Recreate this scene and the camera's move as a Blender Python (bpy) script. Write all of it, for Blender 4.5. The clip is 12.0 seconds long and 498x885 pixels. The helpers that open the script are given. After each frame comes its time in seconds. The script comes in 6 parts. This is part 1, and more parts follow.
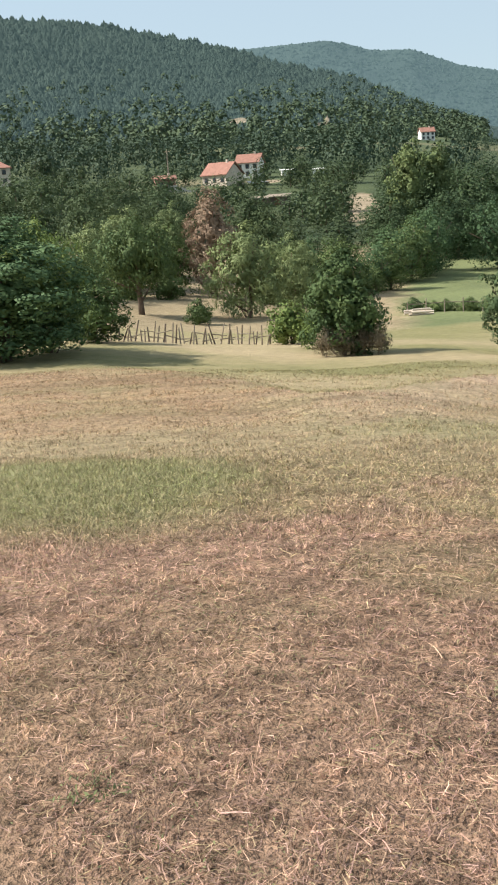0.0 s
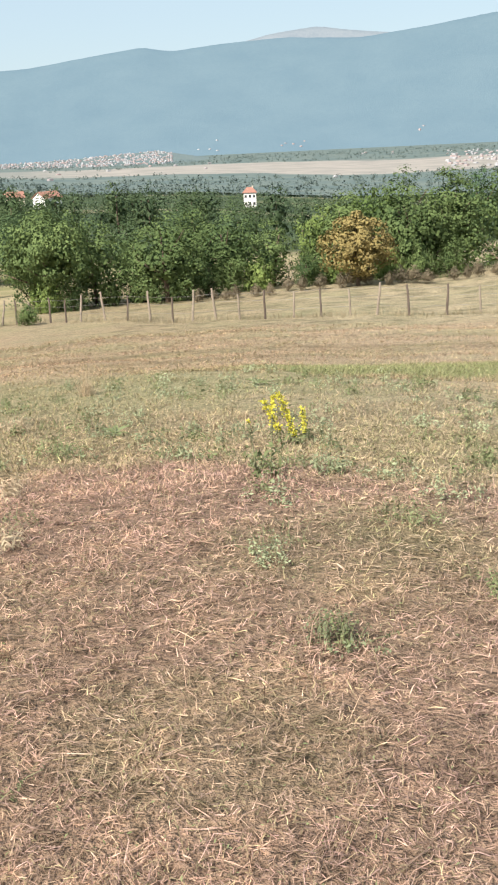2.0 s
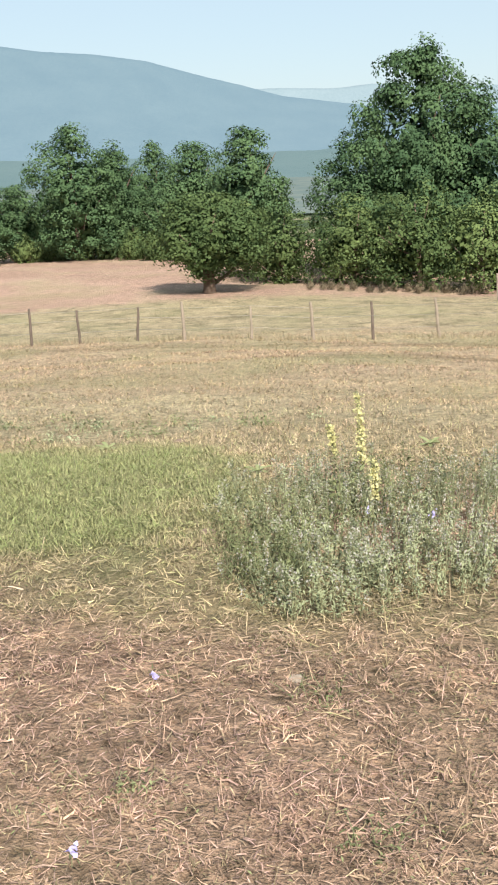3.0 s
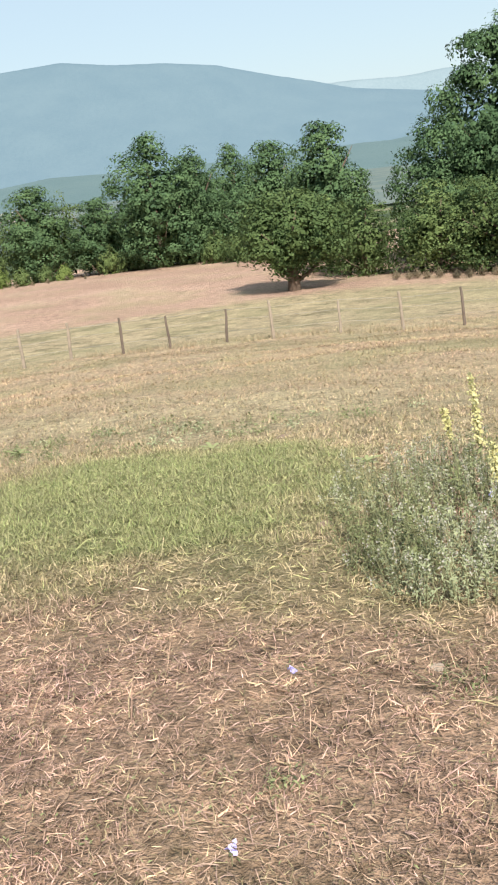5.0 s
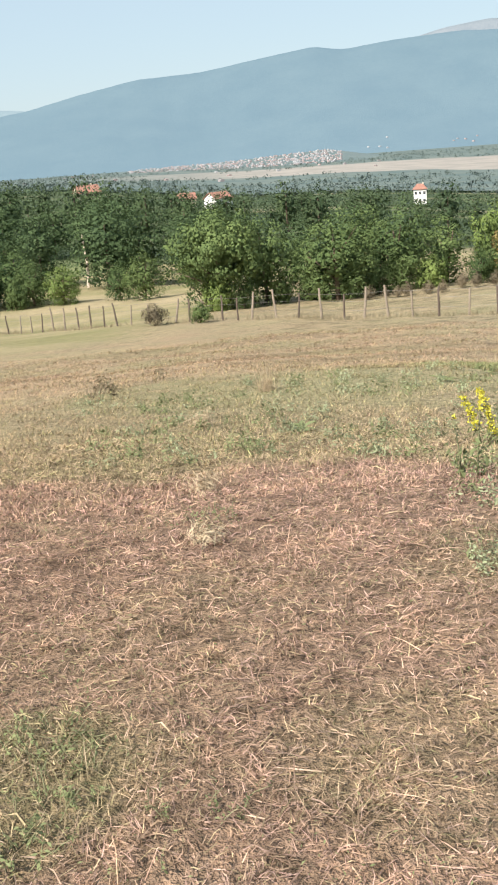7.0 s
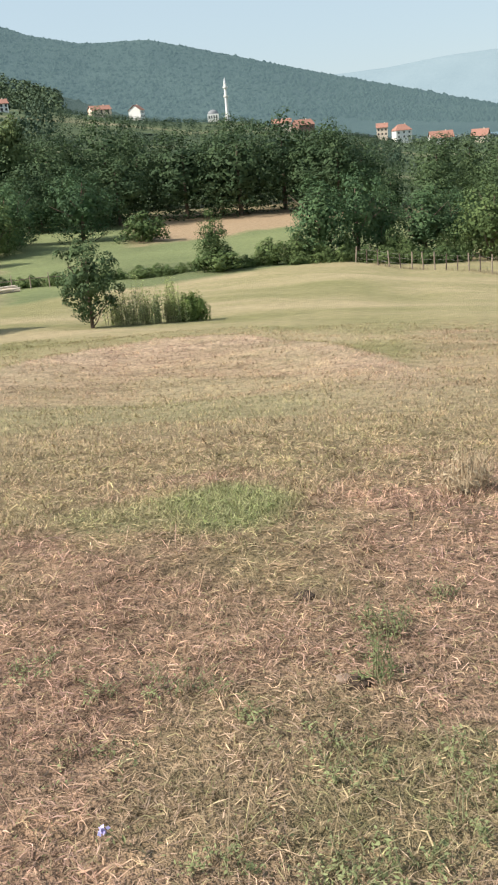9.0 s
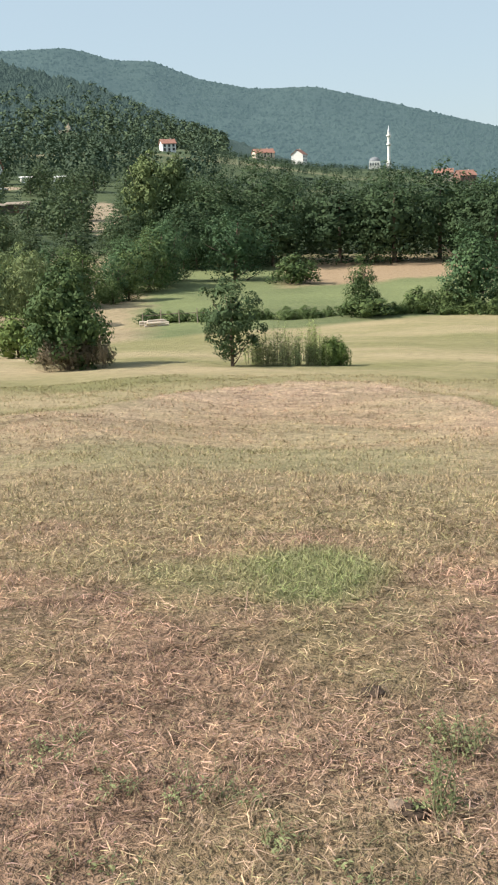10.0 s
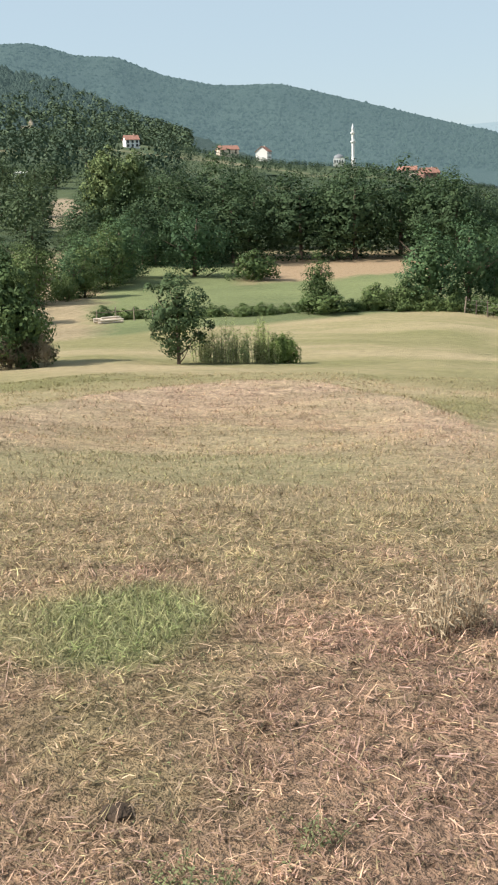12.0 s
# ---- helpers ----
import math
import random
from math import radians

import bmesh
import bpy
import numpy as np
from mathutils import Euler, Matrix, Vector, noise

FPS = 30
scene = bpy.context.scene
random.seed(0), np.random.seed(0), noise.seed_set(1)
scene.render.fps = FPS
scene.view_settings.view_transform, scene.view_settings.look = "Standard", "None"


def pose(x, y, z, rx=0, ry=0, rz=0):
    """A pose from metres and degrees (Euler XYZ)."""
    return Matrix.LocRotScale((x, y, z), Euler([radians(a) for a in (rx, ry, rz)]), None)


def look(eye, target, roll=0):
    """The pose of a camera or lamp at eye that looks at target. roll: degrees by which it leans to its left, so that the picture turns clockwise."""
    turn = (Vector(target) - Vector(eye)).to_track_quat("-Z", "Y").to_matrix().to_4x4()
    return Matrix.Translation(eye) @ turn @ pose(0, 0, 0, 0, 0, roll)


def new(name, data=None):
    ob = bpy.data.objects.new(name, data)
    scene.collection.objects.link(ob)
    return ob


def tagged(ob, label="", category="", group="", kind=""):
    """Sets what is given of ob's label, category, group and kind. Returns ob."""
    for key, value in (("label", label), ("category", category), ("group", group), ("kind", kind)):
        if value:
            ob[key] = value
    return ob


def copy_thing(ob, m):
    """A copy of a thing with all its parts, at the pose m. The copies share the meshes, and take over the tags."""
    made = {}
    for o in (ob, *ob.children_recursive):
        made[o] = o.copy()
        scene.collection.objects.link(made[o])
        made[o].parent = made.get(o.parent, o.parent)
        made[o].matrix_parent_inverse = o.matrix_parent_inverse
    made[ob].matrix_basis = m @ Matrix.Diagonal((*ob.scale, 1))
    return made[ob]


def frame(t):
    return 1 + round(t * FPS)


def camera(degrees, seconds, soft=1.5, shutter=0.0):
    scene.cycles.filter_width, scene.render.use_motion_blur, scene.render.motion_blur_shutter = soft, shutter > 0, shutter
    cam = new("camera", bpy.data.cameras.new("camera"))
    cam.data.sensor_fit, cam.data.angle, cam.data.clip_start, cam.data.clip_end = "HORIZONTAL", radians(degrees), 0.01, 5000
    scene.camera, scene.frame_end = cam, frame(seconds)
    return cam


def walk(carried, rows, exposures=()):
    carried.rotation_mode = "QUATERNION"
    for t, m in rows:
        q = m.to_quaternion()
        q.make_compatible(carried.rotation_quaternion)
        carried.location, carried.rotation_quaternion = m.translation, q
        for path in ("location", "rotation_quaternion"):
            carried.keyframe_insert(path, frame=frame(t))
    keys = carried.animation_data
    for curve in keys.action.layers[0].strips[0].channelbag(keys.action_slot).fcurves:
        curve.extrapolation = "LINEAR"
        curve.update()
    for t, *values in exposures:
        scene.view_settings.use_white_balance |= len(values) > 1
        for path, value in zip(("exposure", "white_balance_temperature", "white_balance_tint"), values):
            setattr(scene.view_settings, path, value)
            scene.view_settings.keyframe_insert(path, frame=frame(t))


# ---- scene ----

# ---------------------------------------------------------------- camera
# seconds, x, y, z, heading clockwise from +Y, tilt, lean
PATH = [
    (0.0, -0.233, -0.024, 1.594, -21.86, -13.07, -3.67),
    (0.3, -0.129, 0.029, 1.609, -12.58, -12.96, -4.04),
    (0.5, -0.090, 0.052, 1.617, -7.34, -13.89, -4.46),
    (1.0, -0.029, 0.024, 1.599, 0.88, -14.79, -4.52),
    (1.2, -0.038, 0.020, 1.596, 10.45, -14.61, -4.00),
    (1.3, -0.039, 0.021, 1.607, 15.41, -14.82, -3.48),
    (1.4, -0.039, 0.023, 1.626, 19.92, -15.01, -3.38),
    (1.5, 0.000, 0.000, 1.659, 24.28, -14.90, -3.29),
    (2.0, 0.120, -0.050, 1.629, 40.88, -16.32, -2.88),
    (2.5, 0.129, -0.265, 1.680, 67.09, -16.10, -0.55),
    (3.0, 0.340, -0.846, 1.605, 89.78, -15.75, -2.53),
    (3.1, 0.328, -0.840, 1.603, 92.47, -15.66, -1.24),
    (3.2, 0.322, -0.856, 1.614, 94.85, -15.87, -1.75),
    (3.6, 0.327, -0.845, 1.612, 101.46, -15.64, -2.40),
    (4.0, 0.339, -0.822, 1.607, 101.86, -15.09, -4.25),
    (4.4, 0.350, -0.799, 1.603, 97.37, -14.62, -6.18),
    (4.8, 0.355, -0.788, 1.600, 89.30, -14.60, -7.10),
    (5.0, 0.388, -0.736, 1.569, 84.59, -15.42, -7.21),
    (5.5, 0.274, -0.087, 1.557, 70.20, -16.85, -4.33),
    (5.9, 0.169, -0.031, 1.598, 56.93, -15.99, -5.11),
    (6.0, 0.155, -0.009, 1.593, 53.35, -15.42, -5.35),
    (6.3, 0.175, 0.075, 1.566, 44.69, -16.10, -5.12),
    (6.4, 0.160, 0.095, 1.567, 41.72, -16.66, -4.34),
    (6.5, 0.145, 0.130, 1.564, 39.36, -16.81, -3.86),
    (7.0, 0.101, 0.253, 1.556, 31.55, -15.83, -4.41),
    (7.2, 0.037, 0.245, 1.581, 28.68, -16.18, -4.49),
    (8.8, 0.342, 0.290, 1.692, 4.50, -17.26, -4.55),
    (9.0, 0.377, 0.302, 1.677, -0.36, -16.07, -4.89),
    (9.5, 0.476, 0.525, 1.651, -7.69, -16.99, -1.97),
    (10.0, 0.596, 0.731, 1.639, -8.04, -13.29, -2.43),
    (10.5, 0.760, 1.054, 1.553, -8.09, -15.47, -1.85),
    (11.0, 0.896, 1.339, 1.508, -5.76, -16.31, -2.86),
    (11.5, 1.056, 1.461, 1.523, -6.60, -12.85, -3.32),
    (12.0, 1.159, 1.739, 1.489, -6.16, -13.52, -2.24),
]


def cam_pose(x, y, z, yaw, tilt, lean):
    turn = Euler((radians(90 + tilt), 0, radians(-yaw))).to_matrix().to_4x4()
    return Matrix.Translation((x, y, z)) @ turn @ pose(0, 0, 0, 0, 0, lean)


cam = camera(26.81, 12.0, soft=2.1)
walk(cam, [(r[0], cam_pose(*r[1:])) for r in PATH], [(0, .73), (.6, .73), (1.5, .76), (2.5, .79), (5.5, .79), (6.8, .78), (8.8, .70), (12, .68)])

# ---------------------------------------------------------------- light
SUN_AZ, SUN_EL = -104.0, 43.0
world = bpy.data.worlds.new("world")
scene.world = world
world.use_nodes = True
wn = world.node_tree
wn.nodes.clear()
sky = wn.nodes.new("ShaderNodeTexSky")
sky.sky_type = "NISHITA"
sky.sun_disc = False
sky.sun_elevation, sky.sun_rotation = radians(SUN_EL), radians(SUN_AZ % 360)
sky.air_density, sky.dust_density, sky.ozone_density = 1.0, 0.6, 1.6
bg = wn.nodes.new("ShaderNodeBackground")
bg.inputs["Strength"].default_value = 0.10
wo = wn.nodes.new("ShaderNodeOutputWorld")
haze = wn.nodes.new("ShaderNodeMix")   # thin even summer haze over the whole sky
haze.data_type = "RGBA"
haze.inputs[0].default_value = 0.76
haze.inputs[7].default_value = (3.5, 4.32, 4.85, 1)
wn.links.new(sky.outputs[0], haze.inputs[6])
wn.links.new(haze.outputs[2], bg.inputs["Color"])
wn.links.new(bg.outputs[0], wo.inputs["Surface"])

sun_data = bpy.data.lights.new("sun", "SUN")
sun_data.energy, sun_data.angle, sun_data.color = 5.0, radians(0.53), (1.0, 0.94, 0.86)
sun = new("sun", sun_data)
to_sun = Vector((math.sin(radians(SUN_AZ)) * math.cos(radians(SUN_EL)),
                 math.cos(radians(SUN_AZ)) * math.cos(radians(SUN_EL)), math.sin(radians(SUN_EL))))
sun.matrix_world = look(to_sun * 60, (0, 0, 0))

# ---------------------------------------------------------------- terrain
DIST = [0, 3, 8, 18, 38, 75, 130, 250, 400, 800, 3500]
LAND = {  # heading: height at each distance
    -40: [0, 0, -.6, -1.8, -3.4, -4.0, -2.6, 5, 16, 44, 60],
    -15: [0, 0, -.6, -2.0, -4.2, -7.0, -6.4, -.5, 12, 41, 40],
    0: [0, 0, -.6, -2.15, -4.5, -7.1, -7.6, -4.2, 1, 16.5, 20],
    5: [0, 0, -.6, -2.2, -4.6, -7.1, -7.8, -5, -3, .5, 0],
    11: [0, 0, -.6, -2.2, -4.8, -7.8, -9.4, -9.5, -10.5, -12, -40],
    20: [0, 0, -.6, -2.2, -5.0, -8.6, -11, -13.5, -15.5, -20, -80],
    35: [0, 0, -.6, -2.2, -4.85, -8.3, -13, -18, -24, -38, -90],
    50: [0, 0, -.6, -2.2, -4.8, -7.7, -13, -22, -31, -50, -100],
    63: [0, 0, -.6, -2.1, -4.5, -5.7, -10, -20, -31, -52, -100],
    85: [0, 0, -.6, -2.1, -4.45, -5.9, -9.5, -20, -31, -52, -100],
    115: [0, 0, -.6, -2.2, -4.5, -6.6, -9.5, -20, -31, -52, -100],
}
AZ = sorted(LAND)
TABLE = np.array([LAND[a] for a in AZ], float)


# the field ends in a low bank towards the pasture: heading, distance of its edge
CREST = [(-42, 33), (-28, 31.5), (-23.5, 26), (-19, 18.6), (-14.7, 19.3), (-12.4, 20.6), (-8, 24.6), (-4, 25.8), (-1, 25.6), (1, 24.9), (7, 20.4), (9.8, 17.6), (14, 16.5)]


def height(x, y):
    """Height of the ground at x, y (arrays or numbers)."""
    x, y = np.asarray(x, float), np.asarray(y, float)
    d = np.hypot(x, y)
    a = np.degrees(np.arctan2(x, y))
    a = np.where(a < -140, a + 360, a)
    a = np.clip(a, AZ[0], AZ[-1])
    i = np.clip(np.searchsorted(AZ, a) - 1, 0, len(AZ) - 2)
    az = np.array(AZ, float)
    f = (a - az[i]) / (az[i + 1] - az[i])
    f = f * f * (3 - 2 * f)
    dk = np.array(DIST, float)
    # smooth curve through the distances, in a stretched measure
    u, uk = np.log1p(d / 12), np.log1p(dk / 12)
    slope = np.gradient(TABLE, uk, axis=1)
    j = np.clip(np.searchsorted(uk, u) - 1, 0, len(uk) - 2)
    h = uk[j + 1] - uk[j]
    s = np.clip((u - uk[j]) / h, 0, 1)

    def curve(k):
        return ((2 * s**3 - 3 * s**2 + 1) * TABLE[k, j] + (s**3 - 2 * s**2 + s) * h * slope[k, j]
                + (-2 * s**3 + 3 * s**2) * TABLE[k, j + 1] + (s**3 - s**2) * h * slope[k, j + 1])
    z = curve(i) * (1 - f) + curve(i + 1) * f
    bumps = 0.03 * np.sin(x * 1.1 + np.sin(y * .7)) * np.sin(y * .9 + 1.3) + 0.07 * np.sin(x * .31 + 2) * np.sin(y * .27 + x * .1)
    edge = d - np.interp(a, [q[0] for q in CREST], [q[1] for q in CREST])
    bank = 0.26 * np.exp(-(edge / np.where(edge < 0, 5.0, 1.3)) ** 2) * np.interp(a, [-22, -16, 6, 11], [.35, 1, 1, 0])
    return z + bumps * np.clip(d / 6, 0.2, 1.5) + bank


def spot(az, d):
    x, y = d * math.sin(radians(az)), d * math.cos(radians(az))
    return x, y, float(height(x, y))


# ---------------------------------------------------------------- materials
def material(name, rough=0.9):
    m = bpy.data.materials.new(name)
    m.use_nodes = True
    t = m.node_tree
    b = t.nodes["Principled BSDF"]
    b.inputs["Roughness"].default_value = rough
    b.inputs["Specular IOR Level"].default_value = 0.2
    return m, t, b


def node(t, kind, **props):
    n = t.nodes.new(kind)
    for k, v in props.items():
        if k in n.inputs:
            n.inputs[k].default_value = v
    return n


def ramp(t, fac, stops):
    n = t.nodes.new("ShaderNodeValToRGB")
    e = n.color_ramp.elements
    while len(e) < len(stops):
        e.new(0.5)
    for el, (p, c) in zip(e, stops):
        el.position, el.color = p, (*c, 1)
    t.links.new(fac, n.inputs[0])
    return n.outputs[0]


def noise_tex(t, vec, scale, detail=4, rough=0.55):
    n = node(t, "ShaderNodeTexNoise", Scale=scale, Detail=detail, Roughness=rough)
    if vec is not None:
        t.links.new(vec, n.inputs["Vector"])
    return n.outputs[0]


def mix(t, fac, a, b, mode="MIX"):
    n = t.nodes.new("ShaderNodeMix")
    n.data_type, n.blend_type = "RGBA", mode
    for sock, v in ((n.inputs[0], fac), (n.inputs[6], a), (n.inputs[7], b)):
        if isinstance(v, (int, float)):
            sock.default_value = v
        elif isinstance(v, tuple):
            sock.default_value = (*v, 1)
        else:
            t.links.new(v, sock)
    return n.outputs[2]


def math_node(t, op, a, b=0.0, c=0.0):
    n = t.nodes.new("ShaderNodeMath")
    n.operation = op
    for s, v in zip(n.inputs, (a, b, c)):
        if isinstance(v, (int, float)):
            s.default_value = v
        else:
            t.links.new(v, s)
    return n.outputs[0]


def plain(name, colour, rough=0.8, vary=0.25, scale=3.0, metal=0.0):
    """A surface of one paint or stuff, with blotches and fine grain."""
    m, t, b = material(name, rough)
    co = t.nodes.new("ShaderNodeTexCoord").outputs["Object"]
    big = noise_tex(t, co, scale, 5)
    fine = noise_tex(t, co, scale * 14, 3)
    dark = tuple(c * (1 - vary) for c in colour)
    light = tuple(min(1, c * (1 + vary)) for c in colour)
    f = math_node(t, "MULTIPLY_ADD", fine, 0.35, math_node(t, "MULTIPLY", big, 0.65))
    t.links.new(ramp(t, f, [(0.3, dark), (0.7, light)]), b.inputs["Base Color"])
    bump = node(t, "ShaderNodeBump", Strength=0.3, Distance=0.02)
    t.links.new(fine, bump.inputs["Height"])
    t.links.new(bump.outputs[0], b.inputs["Normal"])
    b.inputs["Metallic"].default_value = metal
    return m


# patches of fresh grass on the dry field: x, y, half length, half width, turn of its length from +X, strength
GREEN = [(7.0, .68, 2.25, 1.5, 12, .9), (.2, 5.7, .38, .58, 0, .85), (11.6, 9.4, 2.6, 1.5, -50, .8), (-4.9, 7.3, 2.4, 1.2, 135, .62),
         (.75, 2.6, .4, .35, 0, .4), (42.1, 20.9, 5.6, 1.9, -63.5, 1.0), (-1.2, 12, 2.5, 2.0, 0, .25), (7.5, 10.5, 2.6, 3.2, 40, .3),
         (.35, 2.9, .4, .55, -20, .25), (1.75, 2.0, .4, .45, 0, .2), (3.4, 3.0, .8, .5, 0, .22), (4.2, 1.7, .7, .6, 0, .22), (-1.1, 4.5, .5, .5, 0, .2), (-.25, 5.65, .5, .35, 0, .35)]


def span(t, v, a, b):
    """0 at a, 1 at b, straight between."""
    n = t.nodes.new("ShaderNodeMapRange")
    n.inputs[1].default_value, n.inputs[2].default_value = a, b
    if b < a:
        n.inputs[1].default_value, n.inputs[2].default_value = b, a
        n.inputs[3].default_value, n.inputs[4].default_value = 1, 0
    t.links.new(v, n.inputs[0])
    return n.outputs[0]


def field_colour(t):
    """Colour of the mown field by place: straw, bleached bands, green patches."""
    pos = t.nodes.new("ShaderNodeNewGeometry").outputs["Position"]
    wob = noise_tex(t, pos, 1.7, 4, 0.65)
    n1 = noise_tex(t, pos, 0.33, 4)
    n2 = noise_tex(t, pos, 2.6, 5, 0.65)
    n3 = noise_tex(t, pos, 42, 3, 0.7)
    sep = t.nodes.new("ShaderNodeSeparateXYZ")
    t.links.new(pos, sep.inputs[0])
    dist = math_node(t, "SQRT", math_node(t, "ADD", math_node(t, "MULTIPLY", sep.outputs[0], sep.outputs[0]),
                                          math_node(t, "MULTIPLY", sep.outputs[1], sep.outputs[1])))
    reach = math_node(t, "MULTIPLY_ADD", math_node(t, "SUBTRACT", n1, 0.5), 1.05, math_node(t, "MULTIPLY", math_node(t, "LOGARITHM", dist, 10.0), 1.0))
    reach = math_node(t, "MULTIPLY_ADD", math_node(t, "SUBTRACT", wob, 0.5), 0.42, reach)
    zone = ramp(t, math_node(t, "MULTIPLY", reach, 0.5), [
        (0.20, (0.475, 0.344, 0.262)), (0.335, (0.482, 0.347, 0.263)), (0.41, (0.43, 0.364, 0.232)), (0.53, (0.432, 0.364, 0.235)),
        (0.61, (0.43, 0.33, 0.225)), (0.70, (0.43, 0.335, 0.225)), (0.755, (0.40, 0.33, 0.215))])
    # heading in degrees, wavering with the blotches
    az = math_node(t, "MULTIPLY", math_node(t, "ARCTAN2", sep.outputs[0], sep.outputs[1]), 57.2958)
    # pink-brown stubble beyond the rough strip outside the fence
    far_side = span(t, math_node(t, "MULTIPLY_ADD", n1, 8.0, az), 68, 72)
    far_side = math_node(t, "MULTIPLY", far_side, span(t, math_node(t, "MULTIPLY_ADD", wob, 5.0, dist), 48.5, 50.5))
    stubble = ramp(t, noise_tex(t, pos, 0.16, 4, 0.6), [(0.35, (0.38, 0.255, 0.195)), (0.55, (0.45, 0.305, 0.235)), (0.7, (0.48, 0.345, 0.262))])
    zone = mix(t, far_side, zone, stubble)
    # rough strip: grey-green and tan tussocks
    rough_side = math_node(t, "MULTIPLY", span(t, math_node(t, "MULTIPLY_ADD", n1, 8.0, az), 33, 40), span(t, math_node(t, "MULTIPLY_ADD", wob, 4.0, dist), 35, 37))
    rough_side = math_node(t, "MULTIPLY", rough_side, math_node(t, "SUBTRACT", 1.0, far_side))
    rough = ramp(t, noise_tex(t, pos, 0.8, 5, 0.7), [(0.38, (0.20, 0.175, 0.105)), (0.49, (0.36, 0.30, 0.19)), (0.62, (0.46, 0.375, 0.245))])
    zone = mix(t, math_node(t, "MULTIPLY", rough_side, 0.85), zone, rough)
    # browner slope on the side of the broken fence
    zone = mix(t, math_node(t, "MULTIPLY", math_node(t, "MULTIPLY", span(t, az, -19, -25), span(t, dist, 13, 17)), 0.75), zone, (0.40, 0.285, 0.185))
    # edge of the bank towards the pasture
    e = ramp(t, span(t, az, -42, 14), [((q - CREST[0][0]) / 56, (r / 40,) * 3) for q, r in CREST])
    edge = math_node(t, "SUBTRACT", dist, math_node(t, "MULTIPLY", e, 40.0))
    edge = math_node(t, "MULTIPLY_ADD", math_node(t, "SUBTRACT", wob, 0.5), 2.4, edge)
    west = span(t, az, 12, 9)
    pale = math_node(t, "MULTIPLY", span(t, edge, -7, -1.5), math_node(t, "MULTIPLY", west, span(t, az, -20, -12)))
    zone = mix(t, math_node(t, "MULTIPLY", pale, 0.95), zone, ramp(t, n2, [(0.3, (0.47, 0.345, 0.26)), (0.7, (0.58, 0.45, 0.335))]))
    tone = ramp(t, n2, [(0.25, (0.62, 0.61, 0.58)), (0.5, (1.0, 1.0, 1.0)), (0.78, (1.3, 1.27, 1.2))])
    tuft = ramp(t, noise_tex(t, pos, 13, 3, 0.7), [(0.32, (0.50, 0.50, 0.47)), (0.5, (1.0, 1.0, 1.0)), (0.68, (1.34, 1.32, 1.27))])
    tone = mix(t, 1.0, tone, tuft, "MULTIPLY")
    # swaths left by mowing, across the fall of the slope
    lines = t.nodes.new("ShaderNodeCombineXYZ")
    for sock, v in zip(lines.inputs, (math_node(t, "MULTIPLY", dist, 0.55), math_node(t, "MULTIPLY", sep.outputs[0], 0.05), math_node(t, "MULTIPLY", sep.outputs[1], 0.05))):
        t.links.new(v, sock)
    swath = ramp(t, noise_tex(t, lines.outputs[0], 1.0, 4, 0.6), [(0.34, (0.74, 0.74, 0.70)), (0.5, (1.0, 1.0, 1.0)), (0.66, (1.16, 1.14, 1.10))])
    sf = t.nodes.new("ShaderNodeMapRange")
    t.links.new(dist, sf.inputs[0])
    sf.inputs[1].default_value, sf.inputs[2].default_value = 9, 20
    tone = mix(t, math_node(t, "MULTIPLY", sf.outputs[0], span(t, dist, 36, 31)), tone, mix(t, 1.0, tone, swath, "MULTIPLY"))
    # a darker, warmer tint is multiplied in on the side towards the village
    side = t.nodes.new("ShaderNodeMapRange")
    t.links.new(math_node(t, "SUBTRACT", sep.outputs[1], sep.outputs[0]), side.inputs[0])
    side.inputs[1].default_value, side.inputs[2].default_value = -2, 4
    tone = mix(t, side.outputs[0], tone, mix(t, 1.0, tone, (0.895, 0.865, 0.825), "MULTIPLY"))
    grain = ramp(t, n3, [(0.30, (0.55, 0.53, 0.52)), (0.62, (1.16, 1.15, 1.14))])
    c = mix(t, 1.0, mix(t, 1.0, zone, tone, "MULTIPLY"), grain, "MULTIPLY")
    olive = ramp(t, n3, [(0.2, (0.19, 0.185, 0.085)), (0.8, (0.40, 0.37, 0.20))])
    f = ramp(t, n1, [(0.46, (0, 0, 0)), (0.70, (.4, .4, .4))])
    c = mix(t, f, c, olive)
    grass = ramp(t, n3, [(0.2, (0.16, 0.192, 0.08)), (0.8, (0.335, 0.36, 0.165))])
    total = None
    for x, y, w, h, turn, strength in GREEN:
        ca, sa = math.cos(radians(turn)), math.sin(radians(turn))
        dx = math_node(t, "SUBTRACT", sep.outputs[0], x)
        dy = math_node(t, "SUBTRACT", sep.outputs[1], y)
        u = math_node(t, "MULTIPLY_ADD", dx, ca / w, math_node(t, "MULTIPLY", dy, sa / w))
        v = math_node(t, "MULTIPLY_ADD", dx, -sa / h, math_node(t, "MULTIPLY", dy, ca / h))
        q = math_node(t, "ADD", math_node(t, "MULTIPLY", u, u), math_node(t, "MULTIPLY", v, v))
        q = math_node(t, "MULTIPLY_ADD", math_node(t, "SUBTRACT", wob, 0.5), 2.6, q)
        n = t.nodes.new("ShaderNodeMapRange")
        t.links.new(q, n.inputs[0])
        n.inputs[1].default_value, n.inputs[2].default_value = 1.5, 0.6
        n.inputs[3].default_value, n.inputs[4].default_value = 0.0, strength
        k = n.outputs[0]
        if strength == 1.0:
            lush = k
            continue
        total = k if total is None else math_node(t, "MAXIMUM", total, k)
    c = mix(t, total, c, grass)
